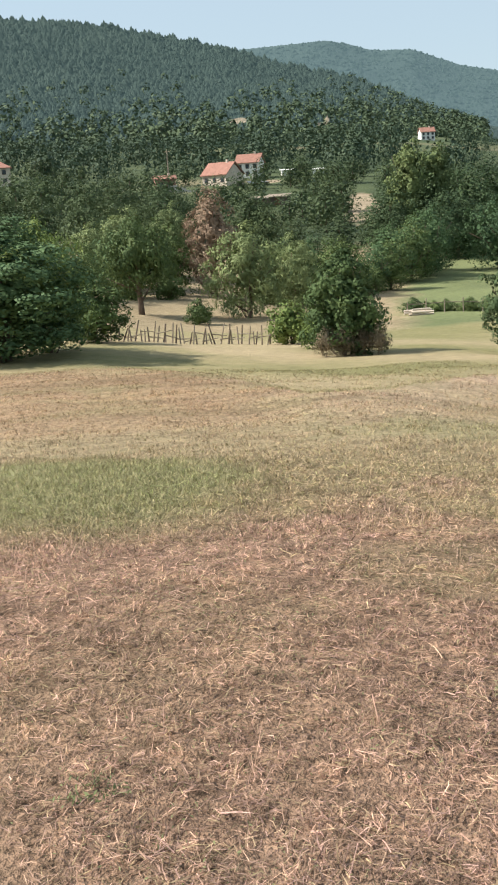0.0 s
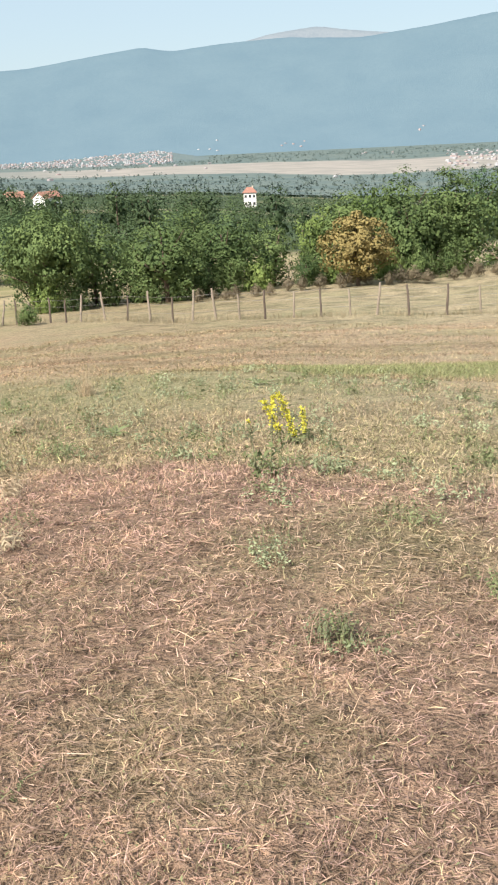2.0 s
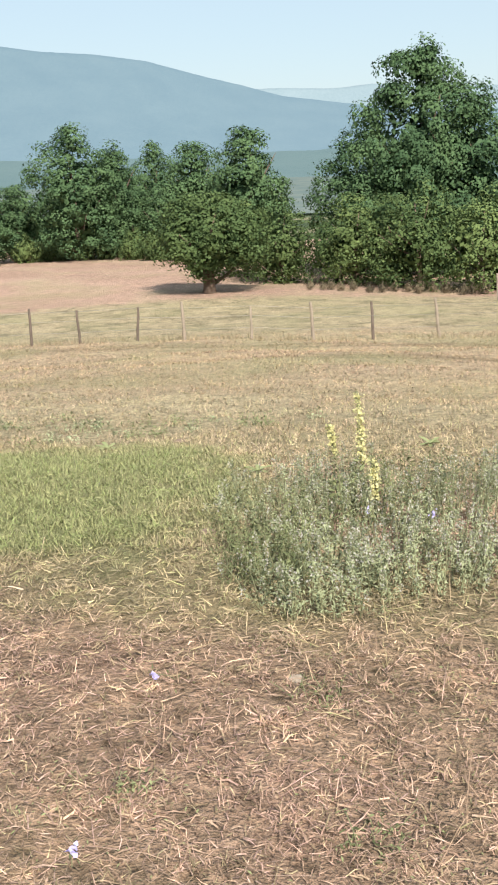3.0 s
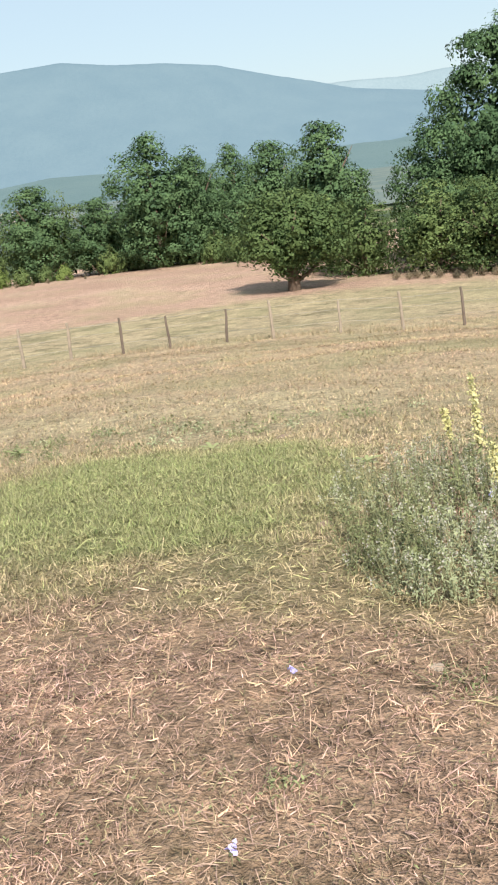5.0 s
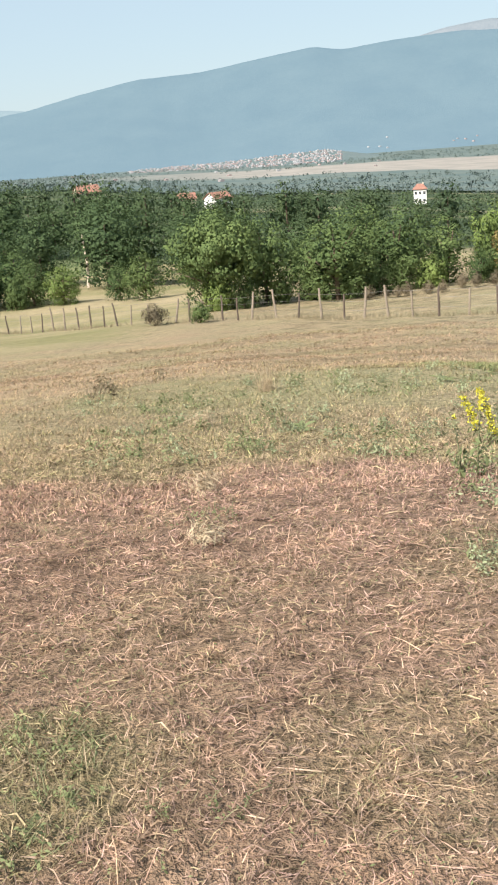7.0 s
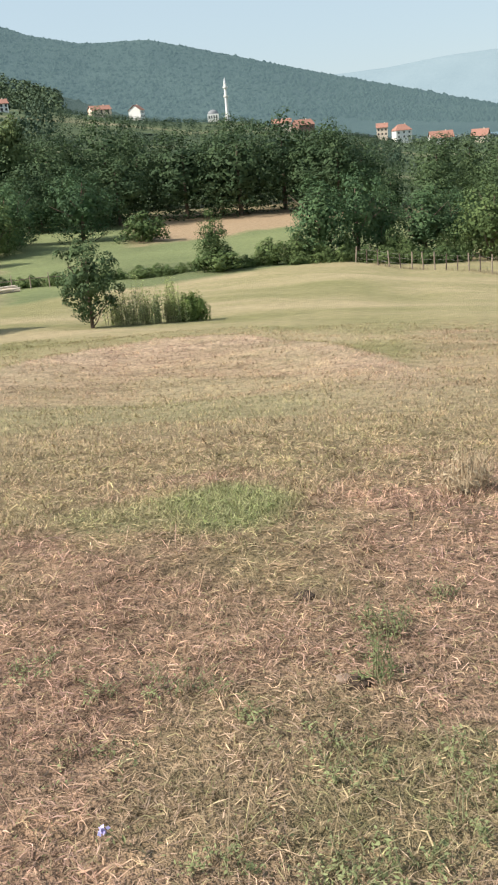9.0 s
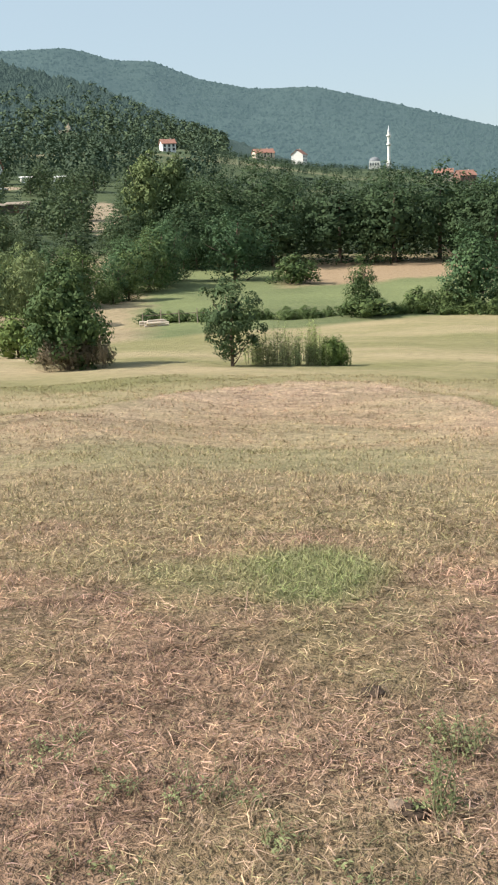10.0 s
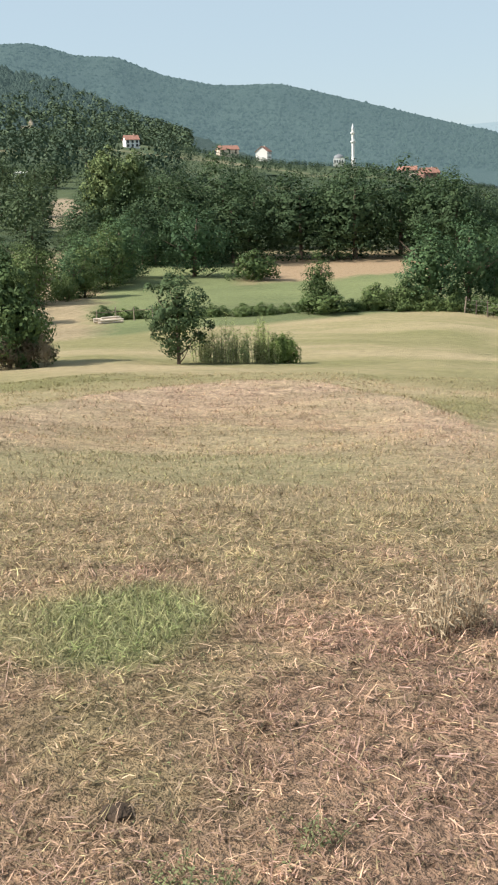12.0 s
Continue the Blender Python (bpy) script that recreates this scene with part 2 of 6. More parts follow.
    c = mix(t, lush, c, ramp(t, n2, [(0.3, (0.085, 0.115, 0.035)), (0.7, (0.17, 0.21, 0.07))]))
    # short pasture below the bank, in soft bands of tan and green
    bands = t.nodes.new("ShaderNodeMapping")
    bands.inputs["Scale"].default_value = (0.055, 0.085, 1)
    bands.inputs["Rotation"].default_value = (0, 0, radians(35))
    t.links.new(pos, bands.inputs["Vector"])
    past = ramp(t, noise_tex(t, bands.outputs[0], 1.0, 5, 0.6), [(0.36, (0.225, 0.21, 0.098)), (0.5, (0.305, 0.262, 0.142)), (0.64, (0.40, 0.32, 0.198))])
    past = mix(t, 1.0, past, ramp(t, n2, [(0.3, (0.82, 0.82, 0.8)), (0.7, (1.15, 1.13, 1.1))]), "MULTIPLY")
    north = math_node(t, "SUBTRACT", sep.outputs[1], math_node(t, "MULTIPLY", sep.outputs[0], 0.75))
    old = span(t, math_node(t, "MULTIPLY_ADD", n1, 8.0, north), 27, 33)
    c = mix(t, mix(t, west, old, span(t, edge, -.5, .6)), c, past)
    return c, dist, sep, n1, n2, n3, north


# bare tan earth on the far slopes: heading, distance, half width, half depth
BARE = [(-15.1, 235, 3.6, 40), (-16.8, 800, 10, 14), (-14.5, 790, 7, 14), (-21.4, 790, 7, 12), (-13.7, 690, 6, 14), (-20.2, 330, 5, 8)]


def bare_patches(t, c):
    pos = t.nodes.new("ShaderNodeNewGeometry").outputs["Position"]
    sep = t.nodes.new("ShaderNodeSeparateXYZ")
    t.links.new(pos, sep.inputs[0])
    wob = noise_tex(t, pos, 0.12, 4, 0.65)
    earth = ramp(t, noise_tex(t, pos, 0.3, 4), [(0.3, (0.20, 0.16, 0.10)), (0.7, (0.36, 0.285, 0.20))])
    for az, d, w, h in BARE:
        sa, ca = math.sin(radians(az)), math.cos(radians(az))
        dx = math_node(t, "SUBTRACT", sep.outputs[0], d * sa)
        dy = math_node(t, "SUBTRACT", sep.outputs[1], d * ca)
        u = math_node(t, "MULTIPLY_ADD", dx, ca / w, math_node(t, "MULTIPLY", dy, -sa / w))
        v = math_node(t, "MULTIPLY_ADD", dx, sa / h, math_node(t, "MULTIPLY", dy, ca / h))
        q = math_node(t, "ADD", math_node(t, "MULTIPLY", u, u), math_node(t, "MULTIPLY", v, v))
        q = math_node(t, "MULTIPLY_ADD", math_node(t, "SUBTRACT", wob, 0.5), 2.0, q)
        n = t.nodes.new("ShaderNodeMapRange")
        t.links.new(q, n.inputs[0])
        n.inputs[1].default_value, n.inputs[2].default_value = 1.3, 0.8
        c = mix(t, n.outputs[0], c, earth)
    return c


m_ground, t, b = material("field", 1.0)
c, dist, sep, n1, n2, n3, north = field_colour(t)
# beyond the crest on the valley side: pasture, green meadow, brown field, then far countryside
wide = ramp(t, noise_tex(t, t.nodes["Geometry"].outputs["Position"], 0.07, 4), [(0.35, (0.80, 0.80, 0.80)), (0.5, (1.0, 1.0, 0.98)), (0.65, (1.15, 1.12, 1.1))])
mead = ramp(t, n2, [(0.3, (0.125, 0.15, 0.066)), (0.7, (0.20, 0.222, 0.10))])
k = t.nodes.new("ShaderNodeMapRange")
t.links.new(math_node(t, "MULTIPLY_ADD", n2, 3.0, north), k.inputs[0])
k.inputs[1].default_value, k.inputs[2].default_value = 73, 75
east = t.nodes.new("ShaderNodeMapRange")   # the green meadow ends at the orchard
t.links.new(math_node(t, "MULTIPLY_ADD", sep.outputs[1], 0.225, math_node(t, "MULTIPLY_ADD", n1, 5.0, sep.outputs[0])), east.inputs[0])
east.inputs[1].default_value, east.inputs[2].default_value = 0.5, 3.5
dry = ramp(t, n2, [(0.3, (0.23, 0.18, 0.105)), (0.7, (0.40, 0.315, 0.20))])
c = mix(t, k.outputs[0], c, mix(t, 1.0, mix(t, east.outputs[0], dry, mead), wide, "MULTIPLY"))
brown = ramp(t, n2, [(0.3, (0.25, 0.175, 0.105)), (0.7, (0.38, 0.275, 0.17))])
k = t.nodes.new("ShaderNodeMapRange")
t.links.new(math_node(t, "MULTIPLY_ADD", n1, 10.0, north), k.inputs[0])
k.inputs[1].default_value, k.inputs[2].default_value = 117, 120
strip = t.nodes.new("ShaderNodeMapRange")
t.links.new(math_node(t, "MULTIPLY_ADD", sep.outputs[1], 0.10, sep.outputs[0]), strip.inputs[0])
strip.inputs[1].default_value, strip.inputs[2].default_value = -1, 3
c = mix(t, math_node(t, "MULTIPLY", k.outputs[0], strip.outputs[0]), c, brown)
far = ramp(t, noise_tex(t, t.nodes["Geometry"].outputs["Position"] if "Geometry" in t.nodes else None, 0.012, 6),
           [(0.42, (0.04, 0.06, 0.028)), (0.56, (0.075, 0.095, 0.042)), (0.70, (0.22, 0.19, 0.115))])
k = t.nodes.new("ShaderNodeMapRange")
t.links.new(dist, k.inputs[0])
k.inputs[1].default_value, k.inputs[2].default_value = 135, 160
c = bare_patches(t, mix(t, k.outputs[0], c, far))
t.links.new(c, b.inputs["Base Color"])
soil = t.nodes.new("ShaderNodeMapRange")   # near soil and old thatch, darkened further for the shade between straws
t.links.new(dist, soil.inputs[0])
soil.inputs[1].default_value, soil.inputs[2].default_value = 4.5, 13
c = mix(t, soil.outputs[0], mix(t, 1.0, c, (0.63, 0.585, 0.555), "MULTIPLY"), c)
t.links.new(c, b.inputs["Base Color"])
bump = node(t, "ShaderNodeBump", Strength=0.9, Distance=0.05)
t.links.new(n3, bump.inputs["Height"])
t.links.new(bump.outputs[0], b.inputs["Normal"])


def leaf_material(name, dark, light, translucent=0.14, spread=1.0, broad=0.55, island=0.16):
    m, t, b = material(name, 0.75)
    geo = t.nodes.new("ShaderNodeNewGeometry")
    info = t.nodes.new("ShaderNodeObjectInfo")
    pos = noise_tex(t, geo.outputs["Position"], broad, 3)
    f = math_node(t, "MULTIPLY_ADD", geo.outputs["Random Per Island"], island, math_node(t, "MULTIPLY_ADD", pos, 1.1, -.06 - island / 2))
    f = math_node(t, "ADD", f, math_node(t, "MULTIPLY", math_node(t, "SUBTRACT", info.outputs["Random"], 0.5), 0.35 * spread))
    c = ramp(t, f, [(0.2, dark), (0.85, light)])
    t.links.new(c, b.inputs["Base Color"])
    tr = t.nodes.new("ShaderNodeBsdfTranslucent")
    t.links.new(mix(t, 0.5, c, light), tr.inputs["Color"])
    ms = t.nodes.new("ShaderNodeMixShader")
    ms.inputs[0].default_value = translucent
    t.links.new(b.outputs[0], ms.inputs[1])
    t.links.new(tr.outputs[0], ms.inputs[2])
    t.links.new(ms.outputs[0], t.nodes["Material Output"].inputs["Surface"])
    return m


m_leaf_oak = leaf_material("oak_leaves", (0.04, 0.08, 0.036), (0.118, 0.188, 0.078))
m_leaf_wood = leaf_material("wood_leaves", (0.034, 0.062, 0.027), (0.094, 0.138, 0.056), broad=.25, island=.1)
m_leaf_hazel = leaf_material("hazel_leaves", (0.05, 0.085, 0.03), (0.145, 0.20, 0.068))
m_leaf_slope = leaf_material("slope_leaves", (0.030, 0.054, 0.025), (0.118, 0.156, 0.064), broad=.11, island=.08)
m_leaf_mid = leaf_material("grove_leaves", (0.052, 0.086, 0.030), (0.158, 0.21, 0.072))
m_leaf_poplar = leaf_material("poplar_leaves", (0.07, 0.105, 0.038), (0.175, 0.22, 0.085), broad=.3)
m_leaf_light = leaf_material("light_leaves", (0.085, 0.13, 0.034), (0.215, 0.275, 0.08))
m_leaf_stalk = leaf_material("stalk_leaves", (0.24, 0.30, 0.11), (0.45, 0.49, 0.21), 0.4)
m_leaf_willow = leaf_material("willow_leaves", (0.115, 0.155, 0.065), (0.25, 0.30, 0.13))
m_leaf_orange = leaf_material("turning_leaves", (0.15, 0.115, 0.045), (0.30, 0.235, 0.09))
m_leaf_dead = leaf_material("dead_leaves", (0.21, 0.145, 0.098), (0.38, 0.275, 0.19), 0.15)
m_leaf_far = leaf_material("far_leaves", (0.028, 0.052, 0.032), (0.105, 0.142, 0.072), 0.08, broad=0.13, island=.06)
# valley trees: distance haze mixed into the leaf colour, paler and bluer grey-green
m_leaf_hazed = leaf_material("hazed_valley_trees", (0.10, 0.13, 0.115), (0.14, 0.17, 0.145), 0.1, broad=0.02)
m_sage = leaf_material("sage_leaves", (0.25, 0.28, 0.155), (0.48, 0.51, 0.315), 0.3)
m_lilac = leaf_material("faded_lilac_petals", (0.36, 0.345, 0.29), (0.48, 0.45, 0.39), 0.2)
m_stem = plain("herb_stems", (0.20, 0.20, 0.11), 0.9, 0.3, 20)
m_scrub = leaf_material("dry_scrub", (0.10, 0.085, 0.055), (0.27, 0.215, 0.14), 0.15)
m_weed = leaf_material("weed_leaves", (0.155, 0.185, 0.08), (0.32, 0.345, 0.17), 0.25)
m_dry = leaf_material("dry_stalks", (0.36, 0.27, 0.17), (0.62, 0.50, 0.34), 0.2)
m_fence_grass = leaf_material("uncut_grass", (0.22, 0.18, 0.11), (0.42, 0.35, 0.23), 0.2)
m_thistle = leaf_material("dry_thistle", (0.13, 0.10, 0.06), (0.28, 0.22, 0.14), 0.1)
m_yellow = leaf_material("yellow_petals", (0.62, 0.55, 0.05), (0.85, 0.78, 0.18), 0.3)
m_pale_yellow = leaf_material("faded_yellow_petals", (0.50, 0.46, 0.20), (0.72, 0.67, 0.36), 0.3)
m_blue = plain("blue_petals", (0.48, 0.44, 0.72), 0.7, 0.2)
m_bark = plain("bark", (0.13, 0.095, 0.07), 0.95, 0.45, 5)
m_post_dark = plain("dark_weathered_wood", (0.13, 0.10, 0.08), 0.95, 0.4, 4)
m_post = plain("weathered_wood", (0.27, 0.22, 0.17), 0.95, 0.4, 4)
m_wire = plain("fence_wire", (0.22, 0.20, 0.18), 0.6, 0.3, 4, 0.5)
m_white = plain("white_render", (0.78, 0.76, 0.72), 0.85, 0.06, 0.6)
m_cream = plain("cream_render", (0.62, 0.52, 0.42), 0.85, 0.1, 0.6)
m_brick = plain("hollow_brick_wall", (0.27, 0.155, 0.125), 0.9, 0.15, 0.8)
m_roof = plain("clay_roof_tiles", (0.31, 0.16, 0.12), 0.9, 0.3, 1.2)
m_glass = plain("window_glass", (0.05, 0.06, 0.07), 0.2, 0.2, 1)
m_door = plain("brown_door", (0.16, 0.09, 0.05), 0.6, 0.2, 2)
m_stone_dark = plain("brown_stone", (0.22, 0.16, 0.12), 0.9, 0.25, 9)
m_stone = plain("field_stone", (0.33, 0.27, 0.21), 0.9, 0.25, 9)
m_dung = plain("dry_dung", (0.06, 0.042, 0.03), 0.95, 0.35, 12)
m_zinc = plain("zinc_sheet", (0.45, 0.46, 0.47), 0.5, 0.1, 1, 0.6)
m_lead = plain("dull_lead_sheet", (0.20, 0.21, 0.22), 0.8, 0.2, 1)


# ---------------------------------------------------------------- mesh helpers
def mesh_object(name, verts, faces, mat, parent=None, label="", smooth=False):
    me = bpy.data.meshes.new(name)
    me.from_pydata([tuple(v) for v in verts], [], faces)
    me.materials.append(mat)
    if smooth:
        me.polygons.foreach_set("use_smooth", [True] * len(me.polygons))
    me.update()
    ob = new(name, me)
    ob.parent = parent
    if label:
        ob["label"] = label
    return ob


def soup(name, pts, mat, per=4, parent=None, label="", normals=None):
    """A mesh of loose triangles or quads from an array (n, per, 3), shaded by normals where given."""
    n = len(pts)
    me = bpy.data.meshes.new(name)
    me.vertices.add(n * per)
    me.vertices.foreach_set("co", np.asarray(pts, np.float32).ravel())
    me.loops.add(n * per)
    me.loops.foreach_set("vertex_index", np.arange(n * per, dtype=np.int32))
    me.polygons.add(n)
    me.polygons.foreach_set("loop_start", np.arange(0, n * per, per, dtype=np.int32))
    me.polygons.foreach_set("loop_total", np.full(n, per, np.int32))
    me.materials.append(mat)
    me.update(calc_edges=True)
    if normals is not None:
        nn = np.asarray(normals, float)
        nn = nn / (np.linalg.norm(nn, axis=1)[:, None] + 1e-9)
        me.polygons.foreach_set("use_smooth", [True] * n)
        me.normals_split_custom_set_from_vertices(np.repeat(nn, per, 0).tolist())
    ob = new(name, me)
    ob.parent = parent
    if label:
        ob["label"] = label
    return ob


def part(name, bm, mat, parent, label=""):
    me = bpy.data.meshes.new(name)
    bm.to_mesh(me)
    bm.free()
    me.materials.append(mat)
    ob = new(name, me)
    ob.parent = parent
    if label:
        ob["label"] = label
    return ob


def empty(name, loc, label, category, group="", turn=0.0, scale=1.0):
    ob = new(name)
    ob.location, ob.rotation_euler, ob.scale = loc, (0, 0, turn), (scale, scale, scale)
    return tagged(ob, label, category, group)


def box(bm, x0, y0, z0, x1, y1, z1):
    r = bmesh.ops.create_cube(bm, size=1)
    for v in r["verts"]:
        v.co = Vector(((x0 + x1) / 2 + v.co.x * (x1 - x0), (y0 + y1) / 2 + v.co.y * (y1 - y0), (z0 + z1) / 2 + v.co.z * (z1 - z0)))
    return r["verts"]


def tube(points, radii, sides=7):
    """Vertices and faces of a tapered tube along points."""
    pts = [Vector(p) for p in points]
    vs, fs = [], []
    for i, p in enumerate(pts):
        d = (pts[min(i + 1, len(pts) - 1)] - pts[max(i - 1, 0)]).normalized()
        a = d.cross(Vector((0.3, 0.9, 0.1))).normalized()
        b2 = d.cross(a)
        for k2 in range(sides):
            g = 2 * math.pi * k2 / sides
            vs.append(p + radii[i] * (math.cos(g) * a + math.sin(g) * b2))
    for i in range(len(pts) - 1):
        for k2 in range(sides):
            q = (k2 + 1) % sides
            fs.append((i * sides + k2, i * sides + q, (i + 1) * sides + q, (i + 1) * sides + k2))
    fs.append(tuple(range(sides))[::-1])
    fs.append(tuple((len(pts) - 1) * sides + k2 for k2 in range(sides)))
    return vs, fs


def tubes(list_of):
    vs, fs = [], []
    for p, r, s in list_of:
        v, f = tube(p, r, s)
        fs += [tuple(i + len(vs) for i in q) for q in f]
        vs += v
    return vs, fs


def leaf_cards(rng, centres, size, normals=None, slim=0.55, droop=0.0):
    """One rhombic leaf or spray for every centre."""
    n = len(centres)
    a = rng.normal(size=(n, 3))
    if normals is not None:
        a = a * 0.42 + normals
    a /= np.linalg.norm(a, axis=1)[:, None] + 1e-9
    d = rng.normal(size=(n, 3))
    d[:, 2] -= droop
    d -= (d * a).sum(1)[:, None] * a
    d /= np.linalg.norm(d, axis=1)[:, None] + 1e-9
    s = np.cross(a, d)
    L = (np.asarray(size) * rng.uniform(0.6, 1.35, n))[:, None]
    W = L * slim
    c = np.asarray(centres)
    fold = a * L * 0.12
    return np.stack([c - d * L * .5, c - s * W * .5 + fold, c + d * L * .5, c + s * W * .5 + fold], 1)


def rounded(rng, normals, rough=.24):
    """Shading normals of leaves: those of their clump, a little unsettled."""
    n = normals / (np.linalg.norm(normals, axis=1)[:, None] + 1e-9)
    return n + rng.normal(size=n.shape) * rough


WIDE = {"round": (1.0, 0.0), "tall": (0.9, -0.3), "cone": (0.62, -0.55), "spread": (1.0, -0.12), "low": (1.05, -0.4)}


def crown_points(rng, clumps, per, w, h, base, clump_r, shape):
    """Leaf places: rounded clumps over a crown of width w between base and h, and a loose filling inside."""
    out, nor = [], []
    mid, half = (base + h) / 2, (h - base) / 2
    k0, k1 = WIDE[shape]

    def place(p, r, soft):
        z = p[2] * r
        q = np.array([p[0] * r * w / 2 * (k0 + k1 * z), p[1] * r * w / 2 * (k0 + k1 * z), mid + z * half])
        g = math.atan2(q[1], q[0])
        q[:2] *= 1 + 0.17 * math.sin(2 * g + clumps + 3 * z) + 0.11 * math.sin(5 * g + 5 * z + clumps) + soft * rng.normal()
        return q
    for i in range(clumps):
        # even spread over the sphere
        z = 1 - 2 * (i + .5) / clumps
        g = i * 2.39996 + rng.uniform(-.8, .8)
        z = min(.98, max(-.98, z + rng.normal() * .14))
        p = np.array([math.cos(g) * math.sqrt(1 - z * z), math.sin(g) * math.sqrt(1 - z * z), z])
        inset = 1 - .75 * clump_r / max(w / 2, half)
        q = place(p, inset * rng.uniform(0.76, 1.08), .04)
        rad = clump_r * rng.uniform(0.7, 1.4)
        m2 = max(3, int(per * rng.uniform(0.7, 1.3)))
        u = rng.normal(size=(m2, 3)) + p * .7 + np.array([0, 0, .45])
        u /= np.linalg.norm(u, axis=1)[:, None]
        out.append(q + u * rad * rng.uniform(0.5, 1.0, m2)[:, None] * np.array([1, 1, .85]))
        nor.append(u * 1.5 + .3 * p)
    n = clumps * 13
    p = rng.normal(size=(n, 3))
    p /= np.linalg.norm(p, axis=1)[:, None]
    inner = np.array([place(a, r, .02) for a, r in zip(p, rng.uniform(.25, .74, n))])
    pts, nor = np.concatenate(out + [inner]), np.concatenate(nor + [p])
    size = np.concatenate([np.ones(sum(len(o) for o in out)), np.full(n, 2.0)])
    keep = pts[:, 2] > 0.03 * h
    return pts[keep], nor[keep], size[keep]


def limbs(rng, h, w, base, girth, n=7):
    """Trunk with limbs as tapered tubes."""
    lean = rng.normal(size=2) * 0.05 * h
    top = (lean[0], lean[1], h * 0.8)
    parts = [([(0, 0, -0.3), (lean[0] * .1, lean[1] * .1, base * .6), (lean[0] * .5, lean[1] * .5, h * .45), top],
              [girth * 1.3, girth, girth * .65, girth * .12], 8)]
    for i in range(n):
        g = 2 * math.pi * (i + rng.uniform(-.3, .3)) / n
        z0 = base * .6 + (h * .6 - base * .6) * i / n
        r = w * rng.uniform(.28, .42)
        z1 = min(h * .92, z0 + h * rng.uniform(.15, .35))
        f = z0 / h
        s = (lean[0] * f, lean[1] * f, z0)
        mid = (s[0] + .45 * r * math.cos(g), s[1] + .45 * r * math.sin(g), z0 + (z1 - z0) * .35)
        parts.append(([s, mid, (s[0] + r * math.cos(g), s[1] + r * math.sin(g), z1)], [girth * .45, girth * .3, girth * .06], 6))
    return tubes(parts)


# ---------------------------------------------------------------- trees: one of each sort, then copies
SORTS, LEAVES = {}, {}


def sort_of_tree(key, leaf, shape, h, w, base, clumps, per, leaf_size, clump_r, girth, slim=0.6, droop=0.0, seed=1, name="tree"):
    """Meshes of a tree 1 unit = 1 m at the given height, kept for copies."""
    rng = np.random.default_rng(seed)
    v, f = limbs(rng, h, w, base, girth, 7 if clumps > 30 else 4)
    pts, nor, size = crown_points(rng, clumps, per, w, h, base, clump_r, shape)
    cards = leaf_cards(rng, pts, leaf_size * size, nor, slim, droop)
    root = empty(name, (0, 0, -500), "", "")
    mesh_object("trunk", v, f, m_bark, root, smooth=True)
    shade = rounded(rng, nor)
    soup("crown", cards, leaf, 4, root, normals=shade)
    SORTS[key] = (root, h, w)
    LEAVES[key] = (cards, shade)


GAPS = [(-15.75, -14.35, 88), (-25.2, -20.8, 80)]   # headings kept free of trees beyond a distance


def plant_tree(key, az, d, h, w=None, label="", category="tree", group="", turn=None, sink=0.0):
    root, h0, w0 = SORTS[key]
    x, y, z = spot(az, d)
    s = h / h0
    k2 = (w / w0) if w else s
    ob = copy_thing(root, Matrix())
    ob.matrix_basis = Matrix.LocRotScale((x, y, z - sink), Euler((0, 0, random.uniform(0, 6.28) if turn is None else turn)), (k2, k2, s))
    return tagged(ob, label, category, group)


sort_of_tree("oak", m_leaf_oak, "round", 8, 7, -0.9, 90, 38, 0.2, 0.85, 0.22, 0.7, seed=3)
sort_of_tree("oak_b", m_leaf_oak, "tall", 9, 6, -0.9, 95, 36, 0.2, 0.8, 0.2, 0.7, seed=4)
sort_of_tree("great_oak", m_leaf_oak, "tall", 12.2, 9.6, -1.0, 250, 165, 0.185, 0.9, 0.3, 0.7, seed=20)
sort_of_tree("near_oak", m_leaf_oak, "round", 9.8, 6.6, -1.0, 150, 100, 0.185, 0.85, 0.24, 0.7, seed=23)
sort_of_tree("near_oak_b", m_leaf_oak, "tall", 8.4, 5.2, -.8, 110, 100, 0.18, 0.76, 0.22, 0.7, seed=24)
sort_of_tree("grove", m_leaf_mid, "spread", 6, 5.5, -0.8, 75, 48, 0.155, 0.7, 0.16, 0.7, seed=5)
sort_of_tree("grove_b", m_leaf_mid, "tall", 7, 4.6, -0.8, 75, 48, 0.155, 0.68, 0.16, 0.7, seed=6)
sort_of_tree("light", m_leaf_light, "round", 5, 5, -.5, 75, 60, 0.15, 0.62, 0.12, 0.7, seed=7)
sort_of_tree("willow", m_leaf_willow, "low", 6, 5, -.3, 100, 60, 0.22, 0.62, 0.16, 0.35, 1.0, seed=8)
sort_of_tree("dead", m_leaf_dead, "tall", 6, 4, 0, 90, 50, 0.17, 0.52, 0.14, 0.45, 0.6, seed=9)
sort_of_tree("turning", m_leaf_orange, "low", 5, 4.4, 0.3, 85, 56, 0.17, 0.6, 0.14, 0.7, seed=10)
sort_of_tree("hazel", m_leaf_hazel, "low", 3.6, 2.7, -.3, 85, 56, 0.12, 0.38, 0.08, 0.75, 0.4, seed=11)
sort_of_tree("apple", m_leaf_mid, "spread", 4.5, 4.6, 0.9, 95, 76, 0.13, 0.6, 0.16, 0.7, seed=12)
sort_of_tree("fruit", m_leaf_mid, "spread", 4.7, 4.7, 0.6, 130, 110, 0.13, 0.62, 0.26, 0.7, seed=22)
sort_of_tree("lone", m_leaf_wood, "round", 3.3, 2.2, 0.02, 44, 105, 0.09, 0.33, 0.07, 0.7, seed=19)
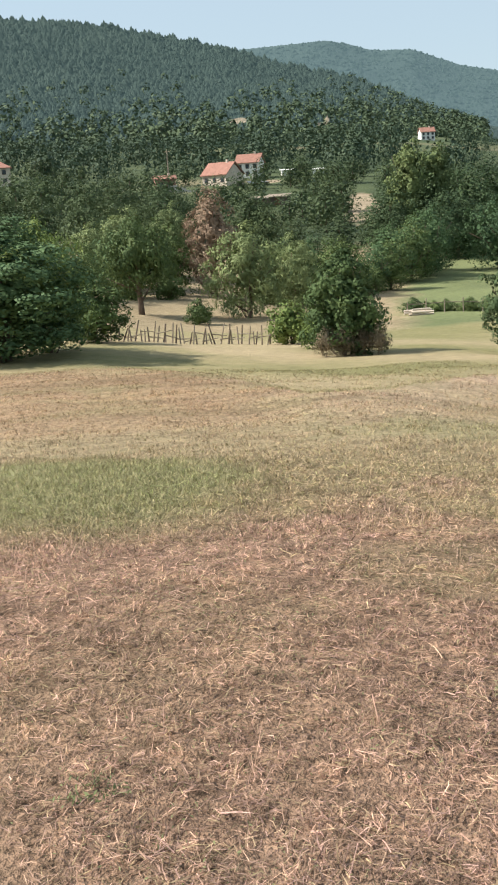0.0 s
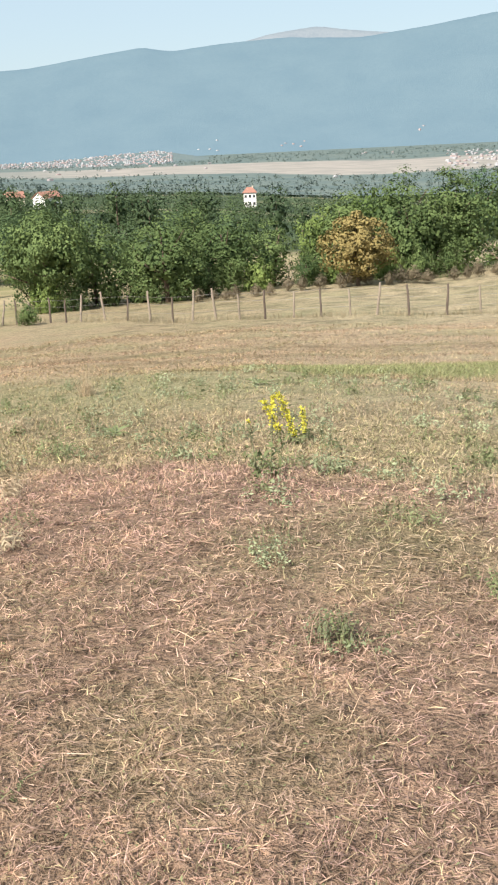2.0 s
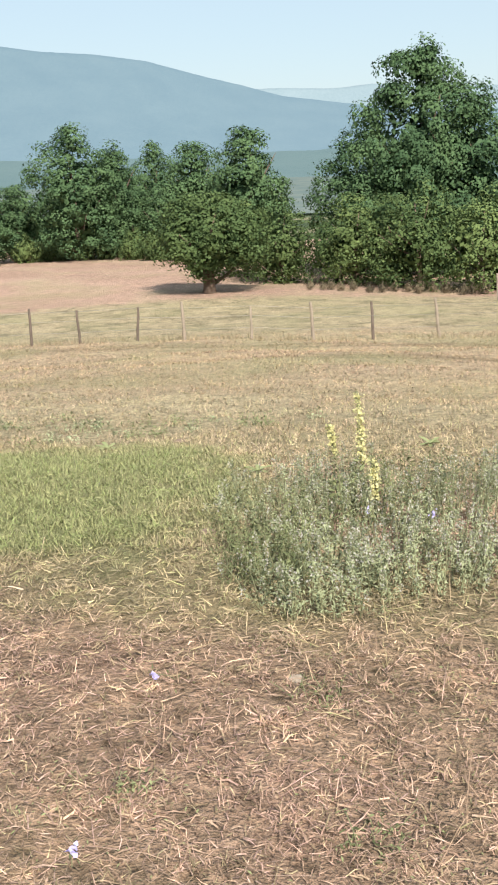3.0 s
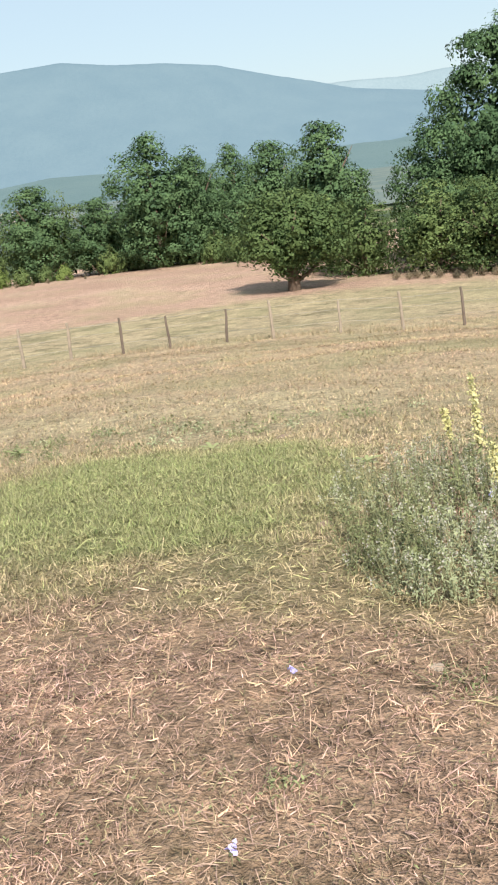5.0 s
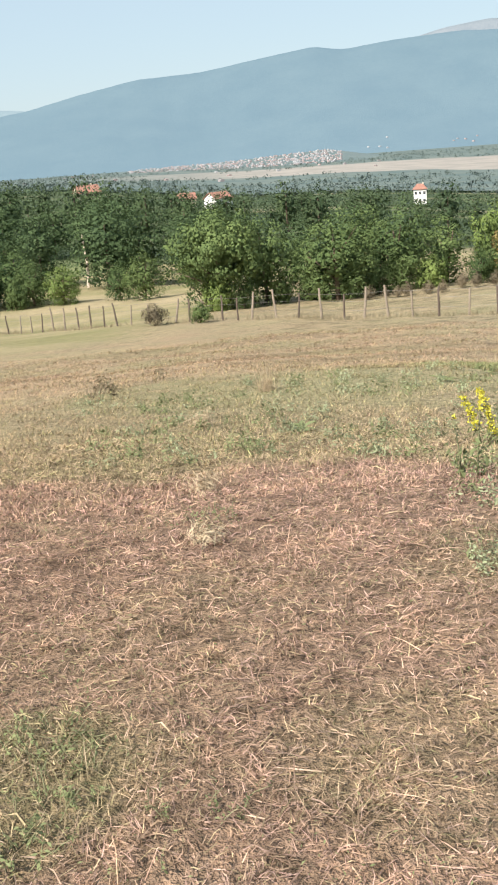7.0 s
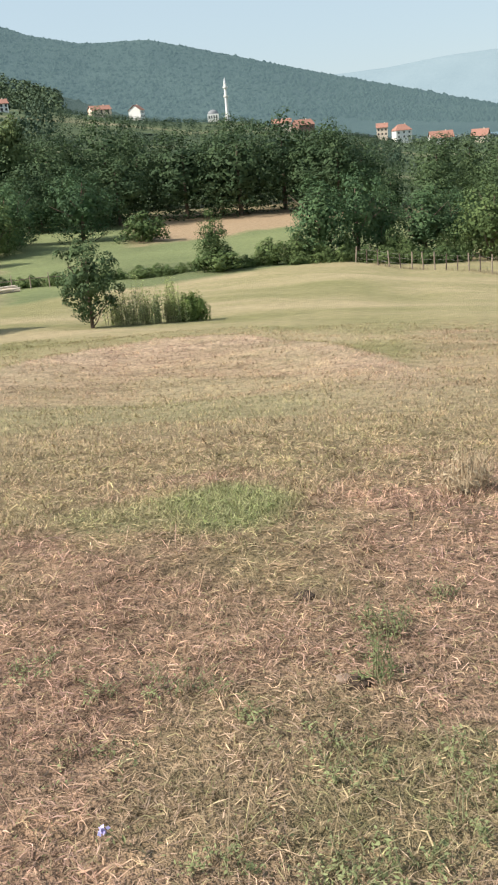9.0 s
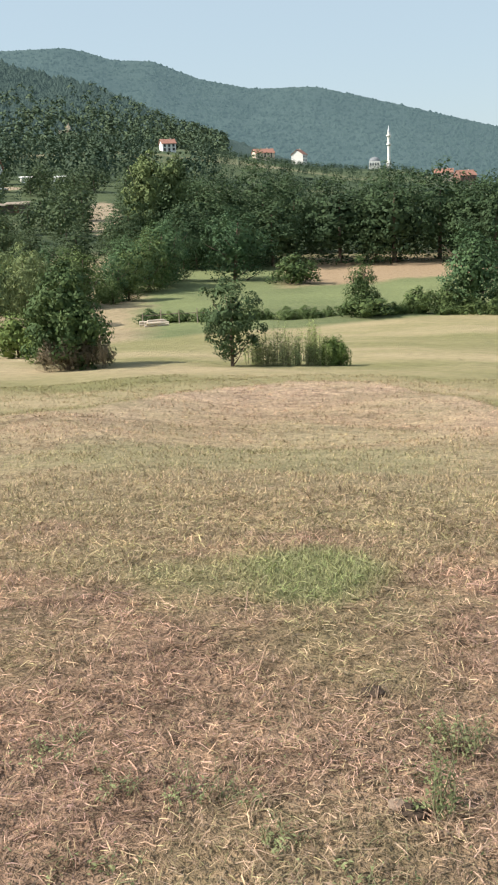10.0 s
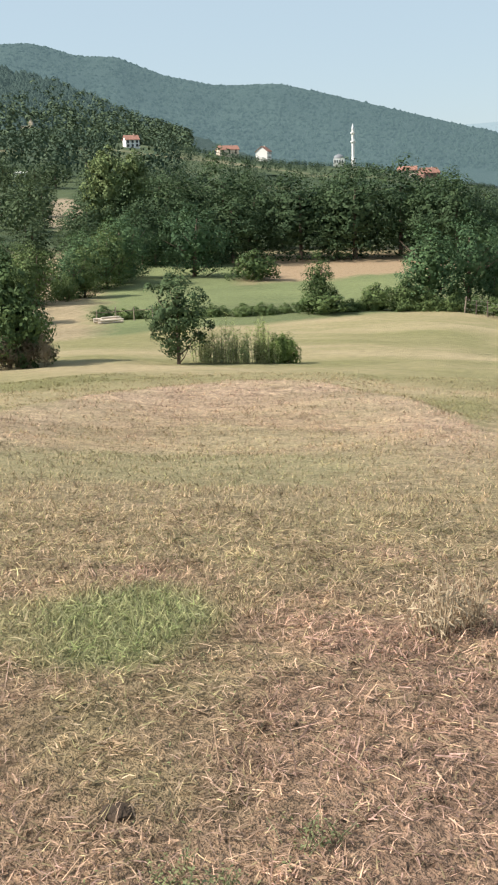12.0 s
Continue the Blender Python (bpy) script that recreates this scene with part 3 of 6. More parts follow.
sort_of_tree("shrub", m_leaf_mid, "low", 2, 2.6, -.4, 45, 40, 0.12, 0.36, 0.05, 0.7, seed=13)
sort_of_tree("shrub_light", m_leaf_light, "low", 2, 2.4, -.4, 45, 40, 0.12, 0.36, 0.05, 0.7, seed=14)
sort_of_tree("scrub", m_scrub, "low", 1.2, 1.6, 0.0, 30, 34, 0.12, 0.26, 0.02, 0.22, -1.0, seed=21)
sort_of_tree("wood", m_leaf_wood, "round", 11, 9, -1.4, 75, 46, 0.25, 1.25, 0.26, 0.75, seed=16)
sort_of_tree("wood_b", m_leaf_wood, "tall", 12, 8, -1.4, 75, 46, 0.25, 1.2, 0.26, 0.75, seed=17)
sort_of_tree("poplar", m_leaf_poplar, "tall", 14, 6, 0.6, 110, 44, 0.34, 0.95, 0.26, 0.7, seed=18)

# trees and shrubs that stand out: sort, heading, distance, height, width, label
STANDING = [
    ("near_oak", -35.0, 38.7, 5.0, 6.4, "dark broadleaf tree beside the broken fence"),
    ("light", -33.6, 42, 4.6, 3.6, "leafy tree with bright top leaves"),
    ("hazel", -30.0, 47, 2.8, 3.1, "dense green shrub at the fence"),
    ("apple", -27.4, 71.6, 6.4, 5.4, "small open tree with a forked trunk"),
    ("dead", -23.3, 90, 9.0, 5.9, "brown dying tree with withered leaves"),
    ("willow", -21.6, 73, 6.6, 5.4, "pale green willow with hanging twigs"),
    ("willow", -18.9, 77, 5.9, 4.0, "pale green willow behind the meadow tree"),
    ("willow", -27.9, 95, 7.0, 6.2, "pale green willow above the orchard"),
    ("willow", -25.3, 104, 7.6, 4.6, "pale green rounded willow below the hut"),
    ("willow", -29.6, 92, 5.6, 5.2, "grey-green willow in the orchard"),
    ("light", -32.6, 40.5, 5.2, 3.4, "leafy tree with bright yellow-green top shoots"),
    ("hazel", -16.6, 40, 4.1, 3.0, "green tree with large leaves down to the ground"),
    ("shrub", -15.9, 40.5, 2.6, 2.2, "dark green shrub under the tree"),
    ("shrub", -24.3, 66, 1.6, 2.0, "small bush on the dry meadow"),
    ("shrub_light", -19.4, 50.5, 2.2, 2.7, "yellow-green shrub on the field edge"),
    ("shrub_light", -17.9, 44, 1.5, 1.8, "yellow-green low shrub on the field edge"),
    ("lone", -7.75, 39, 3.35, 2.3, "small dark tree standing alone on the pasture"),
    ("oak", -8.1, 115, 7.7, 8.1, "round dark green tree on the meadow"),
    ("shrub", -4.8, 111, 3.0, 5.6, "dark low bush on the meadow"),
    ("grove_b", -1.15, 75, 4.3, 2.6, "narrow green tree on the hedge line"),
    ("shrub", -.9, 74.5, 1.8, 3.8, "green bush at the foot of the narrow tree"),
    ("shrub", 1.9, 77, 1.9, 2.8, "bush on the hedge line"),
    ("shrub", 3.4, 78, 2.2, 3.0, "bush on the hedge line"),
    ("poplar", -12.6, 140, 14.6, 5.6, "tall light green poplar group"),
    ("poplar", -11.2, 143, 14.0, 5.6, "tall light green poplar"),
    ("apple", 30.6, 55, 5.1, 5.2, "wide low tree leaning over the fence"),
    ("grove", 13.6, 81, 5.9, 6.2, "large rounded pale green tree at the hedge"),
    ("grove", 16.9, 80, 4.7, 5.6, "rounded green tree at the hedge"),
    ("grove", 37.0, 55, 4.6, 5.0, "light green tree behind the fence"),
    ("turning", 47.4, 54, 3.8, 3.7, "tree with yellowing autumn leaves"),
    ("apple", 61.95, 52, 2.3, 2.5, "small round tree with a thin trunk"),
    ("fruit", 89.0, 49.5, 4.8, 5.5, "spreading fruit tree with a dark shadow below"),
    ("near_oak", 81.8, 86, 10.2, 8.2, "tall dark green oak at the field edge"),
    ("near_oak_b", 83.8, 87, 8.6, 5.0, "dark green oak at the field edge"),
    ("near_oak_b", 75.3, 90, 7.9, 6.0, "dark green oak at the field edge"),
    ("near_oak_b", 88.1, 76, 8.2, 5.2, "dark green oak behind the fruit tree"),
    ("near_oak", 85.8, 90, 8.9, 6.0, "broad dark green oak at the field edge"),
    ("near_oak_b", 78.6, 91, 6.4, 5.4, "low dark green oak at the field edge"),
    ("near_oak_b", 90.9, 68, 8.6, 5.4, "dark green oak with a pointed top"),
    ("great_oak", 100.2, 60, 12.2, 8.6, "very large oak with a stepped crown"),
    ("near_oak", 97.0, 59, 7.6, 5.4, "broad oak beside the largest oak"),
    ("near_oak", 102.6, 59, 9.8, 6.4, "broad oak beside the largest oak"),
    ("near_oak_b", 107.8, 58, 8.0, 5.0, "dark oak behind the paling fence"),
    ("scrub", 26.9, 47, 1.0, 1.4, "small half-dry bush in front of the fence"),
    ("shrub", 29.4, 45.5, .9, 1.0, "small dark bush in front of the fence"),
    ("oak_b", 53.7, 98, 7.6, 5.0, "dark round tree above the grove"),
]
for key, az, d, h, w, label in STANDING:
    plant_tree(key, az, d, h, w, label, "tree" if h > 2.4 else "bush")


def wood_mass(name, label, trees, mat):
    """Many far trees as one mass: sort, x, y, height, width."""
    rng = np.random.default_rng(len(trees))
    crowns_, shades, stems = [], [], []
    for key, *q in trees:
        x, y, h, w = (float(v) for v in q)
        root, h0, w0 = SORTS[key]
        g = rng.uniform(0, 6.28)
        c, s = math.cos(g), math.sin(g)
        turn = np.array([[c, s, 0], [-s, c, 0], [0, 0, 1]])
        z = float(height(x, y)) - .3
        each = 7 if math.hypot(x, y) > 170 else 1
        cards, shade = LEAVES[key]
        grow = 2.0 if each > 1 else 1.0
        cards = cards[::each]
        mid = cards.mean(1, keepdims=True)
        cards = mid + (cards - mid) * grow
        crowns_.append(cards @ turn * np.array([w / w0, w / w0, h / h0]) + np.array([x, y, z]))
        shades.append(shade[::each] @ turn)
        stems.append(([(x, y, z - .3), (x, y, z + h * .7)], [.025 * h, .01 * h], 5))
    root = empty(name, (0, 0, 0), label, "wood")
    tagged(root, label, "wood", kind="stuff")
    v, f = tubes(stems)
    tagged(mesh_object("trunks", v, f, m_bark, root), kind="stuff")
    tagged(soup("crowns", np.concatenate(crowns_), mat, 4, root, normals=np.concatenate(shades)), kind="stuff")


MASS = {}


def row(keys, points, step, label, group, category="tree", jitter=1.5, sink=0.2, wide=(.75, 1.05)):
    """Trees along a line of (heading, distance, height)."""
    for (a0, d0, h0), (a1, d1, h1) in zip(points, points[1:]):
        n = max(1, round(math.hypot(d1 - d0, radians(a1 - a0) * (d0 + d1) / 2) / step))
        for i in range(n):
            f = (i + random.uniform(.1, .9)) / n
            if any(g0 < a0 + (a1 - a0) * f < g1 and d0 > gd for g0, g1, gd in GAPS):
                continue
            h = (h0 + (h1 - h0) * f) * random.uniform(.82, 1.12)
            d = d0 + (d1 - d0) * f + random.uniform(-jitter, jitter)
            if group.startswith("wood"):
                x, y, _ = spot(a0 + (a1 - a0) * f, d)
                MASS.setdefault(group, []).append((random.choice(keys), x, y, h, h * random.uniform(*wide)))
                continue
            plant_tree(random.choice(keys), a0 + (a1 - a0) * f, d, h, h * random.uniform(*wide), label, category, group, sink=sink)


EDGE = "edge trees"
row(["grove", "grove_b", "oak"], [(-40, 78, 5.2), (-30, 84, 5.4), (-20, 88, 5.6), (-13, 96, 5.0)], 2.4, "green broadleaf tree at the edge of the orchard", EDGE, jitter=4)
row(["wood", "wood_b"], [(-40, 105, 7.5), (-27, 110, 8.0), (-13, 118, 7.0)], 3.4, "green broadleaf tree in the orchard", "wood of the orchard", jitter=8)
row(["wood", "wood_b"], [(-14, 138, 9), (-11, 140, 10.5), (-6, 142, 13.2), (-2, 142, 12.6), (0, 142, 11.9), (2, 141, 12.2), (5, 136, 11.4), (6.8, 135, 10.8), (7.6, 134, 8.4), (9, 132, 7.8)], 4.2, "dark green tall wood tree", "wood behind the meadow", jitter=4)
row(["wood", "wood_b"], [(-14, 158, 8.5), (0, 158, 11.6), (6.5, 152, 10.0), (9, 150, 8)], 6, "dark green tall wood tree", "wood behind the meadow", jitter=5)
row(["oak", "oak_b", "grove"], [(4.0, 80, 6.2), (6.8, 82, 6.6), (11, 84, 5.0), (14, 86, 5.8), (18, 84, 4.8), (20.5, 82, 5.4)], 2.7, "green tree on the hedge line", EDGE, jitter=2)
row(["grove", "light"], [(19, 80, 3.4), (24, 78, 3.2), (28, 76, 4.0)], 3.4, "low green tree at the edge of the wood", EDGE, jitter=2)
row(["wood", "wood_b"], [(9, 110, 7.6), (16, 105, 7.6), (23, 100, 8.2), (30, 98, 7.4)], 4.5, "dark green wood tree", "wood in the hollow", jitter=6)
row(["wood", "wood_b"], [(9, 150, 9.5), (20, 145, 10), (32, 140, 9.5)], 6, "dark green wood tree", "wood in the hollow", jitter=10)
row(["grove", "grove_b", "light"], [(29.5, 57, 4.8), (34, 58, 4.4), (40, 59, 4.6), (46, 61, 4.6), (49, 62, 6.0), (53, 64, 6.0)], 1.9, "green tree in the thicket behind the fence", EDGE, jitter=2)
row(["wood", "wood_b"], [(29, 85, 6.2), (40, 85, 6.0), (50, 85, 6.4)], 4.5, "dark green tree behind the thicket", "wood in the hollow", jitter=6)
row(["grove", "grove_b"], [(52, 64, 5.8), (56, 60, 6.0), (59.5, 60, 5.8)], 2.5, "dense green tree behind the stubble field", EDGE, jitter=1.5)
row(["grove", "grove_b", "oak"], [(58.5, 72, 6.2), (63.5, 83, 6.6), (68, 90, 6.6), (72, 92, 6.0), (76, 93, 7.2), (80, 93, 6.6)], 3.0, "dense green tree behind the stubble field", EDGE, jitter=2)
row(["shrub", "shrub_light", "shrub"], [(60.5, 66, 2.2), (63.5, 78, 2.2), (70, 82, 2.0), (77, 85, 1.6)], 1.9, "low green hedge bush", "field hedge", "bush", jitter=.6)
row(["grove", "oak_b", "oak"], [(79, 92, 6.5), (84, 90, 7.2), (88, 82, 6.6), (92, 72, 6.4)], 3.2, "green tree at the field edge", EDGE, jitter=2)
row(["grove", "grove_b"], [(90.6, 58, 4.2), (94, 53, 4.3), (100, 51.5, 4.8), (106, 51.5, 4.8), (114, 50, 4.8), (126, 48, 5)], 1.7, "green shrubby tree in front of the oaks", EDGE, jitter=1)
row(["oak", "oak_b"], [(110, 62, 8), (126, 56, 9)], 5, "dark oak behind the shrubs", EDGE, jitter=2)
row(["wood", "wood_b"], [(-11.4, 126, 8.0), (-9.5, 130, 8.5), (-5.6, 134, 9)], 3.4, "dark green tree at the edge of the tall wood", "wood behind the meadow", jitter=2)
row(["oak", "grove", "oak_b"], [(-14.3, 101, 6.2), (-12.6, 106, 6.8), (-11.4, 112, 7.0)], 2.4, "dark green tree beside the meadow", EDGE, jitter=3)
row(["shrub", "grove"], [(-40, 76, 2.2), (-30, 82, 2.6), (-20, 86, 2.4), (-14, 96, 2.4)], 2.4, "low green bush under the orchard trees", "orchard bushes", "bush", jitter=2)
row(["shrub", "grove"], [(4, 78.5, 2.2), (9, 80, 2.4), (13, 80, 2.2), (20, 79, 2.4)], 2.2, "low green bush under the hedge trees", "hedge bushes", "bush", jitter=.8)
row(["shrub"], [(78, 88, 2.4), (84, 85, 2.4), (88, 74, 2.4), (92, 66, 2.4)], 2.0, "low green bush under the oaks", "hedge bushes", "bush", jitter=1)
row(["shrub", "grove", "shrub_light"], [(30, 55, 2.0), (40, 56, 2.0), (48, 57, 2.2), (53, 59, 2.2)], 1.6, "low bush under the thicket", "thicket bushes", "bush", jitter=1)
row(["shrub"], [(-13, 76, 1.2), (-4, 76, 1.1), (5, 77, 1.2), (12, 78, 1.4)], 1.1, "low hedge growth along the meadow", "meadow hedge", "bush", jitter=.5, wide=(1.3, 1.9))
row(["shrub_light"], [(-2.9, 40, 1.5), (-1.6, 40, 1.4)], .5, "broad-leaved low green shrub on the pasture", "tall weeds", "shrub", jitter=.1)

row(["scrub"], [(94, 49.8, .5), (100, 49.2, .6), (112, 48.4, .7), (124, 46.8, .7)], .6, "tall dry scrub at the foot of the shrubs", "dry scrub", "shrub", jitter=.5, sink=.05)
row(["scrub"], [(-18.2, 39, 1.1), (-14.6, 39.2, 1.2)], .7, "brown dry scrub at the foot of the tree", "dry scrub", "shrub", jitter=.3, sink=.05)
row(["scrub"], [(38, 52.5, .7), (51, 54, .9), (57, 55, .8)], .8, "brown dry scrub at the edge of the thicket", "dry scrub", "shrub", jitter=.6, sink=.05)
row(["scrub"], [(61, 63, .45), (64, 75, .5), (70, 79.5, .5), (78, 83, .5)], 1.5, "brown dry scrub in front of the hedge", "dry scrub", "shrub", jitter=.4, sink=.05)


# far woods on the slopes and in the valley
def far_wood(name, label, spots_h, mat, size, per, seed=1):
    rng = np.random.default_rng(seed)
    cards, shades = [], []
    for (x, y, z, h) in spots_h:
        w = h * rng.uniform(.6, 1.1)
        u = rng.normal(size=(per, 3))
        u /= np.linalg.norm(u, axis=1)[:, None]
        p = np.array([x, y, z + h * .52]) + u * np.array([w / 2, w / 2, h * .48]) * (1 + .16 * np.sin(u[:, :1] * 5 + x) + .14 * np.sin(u[:, 2:] * 6 + y)) * rng.uniform(.82, 1.04, per)[:, None]
        nor = u * 1.3 + np.array([0, 0, .5])
        cards.append(leaf_cards(rng, p, h * size, nor, 0.75))
        shades.append(rounded(rng, nor, .1))
    ob = soup(name, np.concatenate(cards), mat, 4, normals=np.concatenate(shades))
    return tagged(ob, label, "wood", kind="stuff")


def scatter(n, a0, a1, d0, d1, h0, h1, seed):
    rng = np.random.default_rng(seed)
    a = np.radians(rng.uniform(a0, a1, n))
    d = np.sqrt(rng.uniform(d0**2, d1**2, n))
    x, y = d * np.sin(a), d * np.cos(a)
    return list(zip(x, y, height(x, y), rng.uniform(h0, h1, n)))


CLEAR = [(-22.6, 285, 335, 1.2), (-21.0, 320, 358, 1.0), (-25.5, 270, 310, .8), (-34.5, 300, 345, 1.1), (-11.5, 420, 640, 1.0), (-15.05, 160, 300, .75),
         (24.0, 380, 520, .9), (30.7, 380, 520, 1.6), (41.6, 420, 620, .7), (-20.2, 318, 342, .9), (-18, 330, 372, 1.5), (-24.7, 262, 305, 1.1), (-20.2, 225, 262, 1.3)]


def open_ground(q):
    az, d = math.degrees(math.atan2(q[0], q[1])), math.hypot(q[0], q[1])
    return any(abs(az - a) < w and d0 < d < d1 for a, d0, d1, w in CLEAR)


far_wood("far_wood", "mixed green wood on the lower slope", [q for q in scatter(330, -46, -9, 175, 330, 2.4, 4.5, 1) + scatter(1000, -46, -9, 330, 640, 4, 10, 41) if not open_ground(q)] + scatter(260, -9, 9, 185, 380, 3, 4.5, 31) + scatter(800, -9, 9, 380, 770, 2.4, 3.8, 32), m_leaf_far, .14, 60, seed=2)
slope = []
for i, (a0, a1, d0, d1, n, h0, h1) in enumerate(((-45, -9.5, 140, 230, 90, 5, 9), (-45, -10, 230, 340, 110, 4.5, 9), (10, 56, 165, 240, 26, 6, 9), (10, 60, 240, 340, 40, 6, 10))):
    slope += [(random.choice(["wood", "wood_b"]), x, y, h, h * random.uniform(.8, 1.15)) for x, y, z, h in scatter(n, a0, a1, d0, d1, h0, h1, 60 + i) if not open_ground((x, y))]
for az, d, el in ((15, 215, -.25), (17.2, 205, -.55), (18.1, 230, -.5), (20, 210, -.58), (21.7, 225, -.82), (23.3, 205, -.78), (24.0, 235, -.74), (25.1, 200, -1.0),
                  (27, 215, -1.3), (29, 200, -1.5), (31.3, 205, -1.72), (34.5, 215, -1.65), (36.2, 200, -2.0), (38.5, 190, -2.2), (43, 180, -2.3), (12.5, 200, -.3)):
    x, y, z = spot(az, d)
    h = 1.6 + d * math.tan(radians(el)) - z
    slope.append((random.choice(["wood", "wood_b"]), x, y, h, h * random.uniform(.55, .8)))
wood_mass("slope_trees", "large green trees on the wooded slope", slope, m_leaf_slope)
wood_mass("orchard_wood", "green broadleaf trees in the old orchard", MASS["wood of the orchard"], m_leaf_slope)
wood_mass("tall_wood", "dark green tall wood behind the meadow", MASS["wood behind the meadow"], m_leaf_wood)
wood_mass("hollow_wood", "dark green wood in the hollow", MASS["wood in the hollow"], m_leaf_wood)
far_wood("valley_wood", "dark green wood in the valley", [q for q in scatter(500, 9, 80, 165, 320, 2, 3.5, 3) + scatter(1500, 9, 80, 320, 800, 3, 7, 43) if not open_ground(q)], m_leaf_far, .15, 46, seed=4)

# ---------------------------------------------------------------- ground
def ground_sheet():
    r = np.concatenate([np.linspace(0.05, 12, 70), np.geomspace(12.2, 45, 90), np.geomspace(46, 4900, 110)])
    a = np.radians(np.concatenate([np.arange(-50, 130, 1.0), np.arange(130, 310, 5)]))
    R, A = np.meshgrid(r, a)
    X, Y = R * np.sin(A), R * np.cos(A)
    Z = height(X, Y)
    n, m = len(a), len(r)
    verts = np.stack([X, Y, Z], -1).reshape(-1, 3).tolist()
    faces = [(i * m + j, ((i + 1) % n) * m + j, ((i + 1) % n) * m + j + 1, i * m + j + 1) for i in range(n) for j in range(m - 1)]
    faces.append(tuple(i * m for i in range(n))[::-1])
    return tagged(mesh_object("ground", verts, [f[::-1] for f in faces], m_ground, smooth=True),
                  "sloping mown field with dry straw and green patches", "ground", kind="structure")


ground_sheet()


# ---------------------------------------------------------------- mountains
def mountain_material(name, dark, light, haze, glow):
    m, t, b = material(name, 1.0)
    pos = t.nodes.new("ShaderNodeNewGeometry").outputs["Position"]
    fine = noise_tex(t, pos, 0.09, 6, 0.75)
    n = math_node(t, "MULTIPLY_ADD", fine, 0.62, math_node(t, "MULTIPLY", noise_tex(t, pos, 0.006, 5), 0.38))
    bump = node(t, "ShaderNodeBump", Strength=0.8, Distance=6.0)
    t.links.new(fine, bump.inputs["Height"])
    t.links.new(bump.outputs[0], b.inputs["Normal"])
    c = ramp(t, n, [(0.40, dark), (0.60, light)])
    t.links.new(bare_patches(t, c) if name == "near_forest_hill" else c, b.inputs["Base Color"])
    # distance haze painted in as bluish emission, though the slopes give no light
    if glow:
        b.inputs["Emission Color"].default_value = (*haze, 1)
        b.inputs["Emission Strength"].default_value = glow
    return m


# for each range: base colours, then the haze colour and its painted-in strength
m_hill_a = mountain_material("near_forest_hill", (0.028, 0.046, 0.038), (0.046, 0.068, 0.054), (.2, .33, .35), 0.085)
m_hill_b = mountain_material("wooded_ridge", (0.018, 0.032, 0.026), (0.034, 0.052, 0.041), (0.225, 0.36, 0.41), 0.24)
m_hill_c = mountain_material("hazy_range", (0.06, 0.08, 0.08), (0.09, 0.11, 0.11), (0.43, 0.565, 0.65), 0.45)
m_hill_d = mountain_material("haze_blue_mountain", (0.031, 0.044, 0.045), (0.052, 0.066, 0.063), (0.27, 0.425, 0.54), 0.45)
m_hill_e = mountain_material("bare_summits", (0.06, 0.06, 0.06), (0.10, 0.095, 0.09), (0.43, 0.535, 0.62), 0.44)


def mountain(name, label, crest, d_foot, d_crest, z_foot, mat, rough=0.0, seed=1, power=1.3, step=0.2):
    """A range whose skyline rises to the given heights (heading, degrees above the horizon)."""
    rng = np.random.default_rng(seed)
    a = np.arange(crest[0][0], crest[-1][0] + .01, step)
    el = np.interp(a, [c[0] for c in crest], [c[1] for c in crest])
    half = int(.7 / step)
    kern = np.hanning(2 * half + 1) / np.hanning(2 * half + 1).sum()
    el = np.convolve(np.pad(el, half, "edge"), kern, "valid")
    tree_line = rough * rng.normal(size=len(a))
    s = np.linspace(0, 1.25, 36)
    verts = []
    zc = 1.6 + d_crest * np.tan(np.radians(el))
    for i, az in enumerate(a):
        for q in s:
            d = d_foot + (d_crest - d_foot) * q
            if q <= 1:
                spur = (0.07 * math.sin(az * .45 + 2.2 * q + seed) + 0.10 * noise.noise((az * .3, q * 3, seed)) + 0.05 * noise.noise((az * .7, q * 7, seed)))
                z = z_foot + (zc[i] - z_foot) * (q ** power) * (1 + spur * (1 - q) * 1.5)
                z = min(z, 1.6 + d * math.tan(radians(el[i])) - (1 - q) * 2) if q < 1 else zc[i]
                if q > 0.985:
                    z += d_crest * math.tan(radians(abs(tree_line[i])))
            else:
                z = zc[i] - (q - 1) * (zc[i] - z_foot) * 2
            verts.append((d * math.sin(radians(az)), d * math.cos(radians(az)), z))
    m = len(s)
    faces = [(i * m + j, i * m + j + 1, (i + 1) * m + j + 1, (i + 1) * m + j) for i in range(len(a) - 1) for j in range(m - 1)]
    return tagged(mesh_object(name, verts, faces, mat, smooth=True), label, "mountain", kind="structure")


HILL_A = [(-75, 7), (-60, 9), (-45, 10), (-33, 9.5), (-28, 9.0), (-21.5, 7.5), (-18.5, 6.5), (-15.9, 5.9), (-13, 4.8), (-11.7, 4.05), (-8.6, 3.0), (-6, 2.0), (-4, 1.4)]
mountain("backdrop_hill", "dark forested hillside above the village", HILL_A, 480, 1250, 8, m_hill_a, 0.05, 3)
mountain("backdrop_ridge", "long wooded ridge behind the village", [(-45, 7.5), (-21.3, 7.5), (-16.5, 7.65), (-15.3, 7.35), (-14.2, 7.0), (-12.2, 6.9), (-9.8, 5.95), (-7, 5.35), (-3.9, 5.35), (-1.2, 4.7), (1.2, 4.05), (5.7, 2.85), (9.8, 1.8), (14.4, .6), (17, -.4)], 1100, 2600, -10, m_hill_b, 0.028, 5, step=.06)
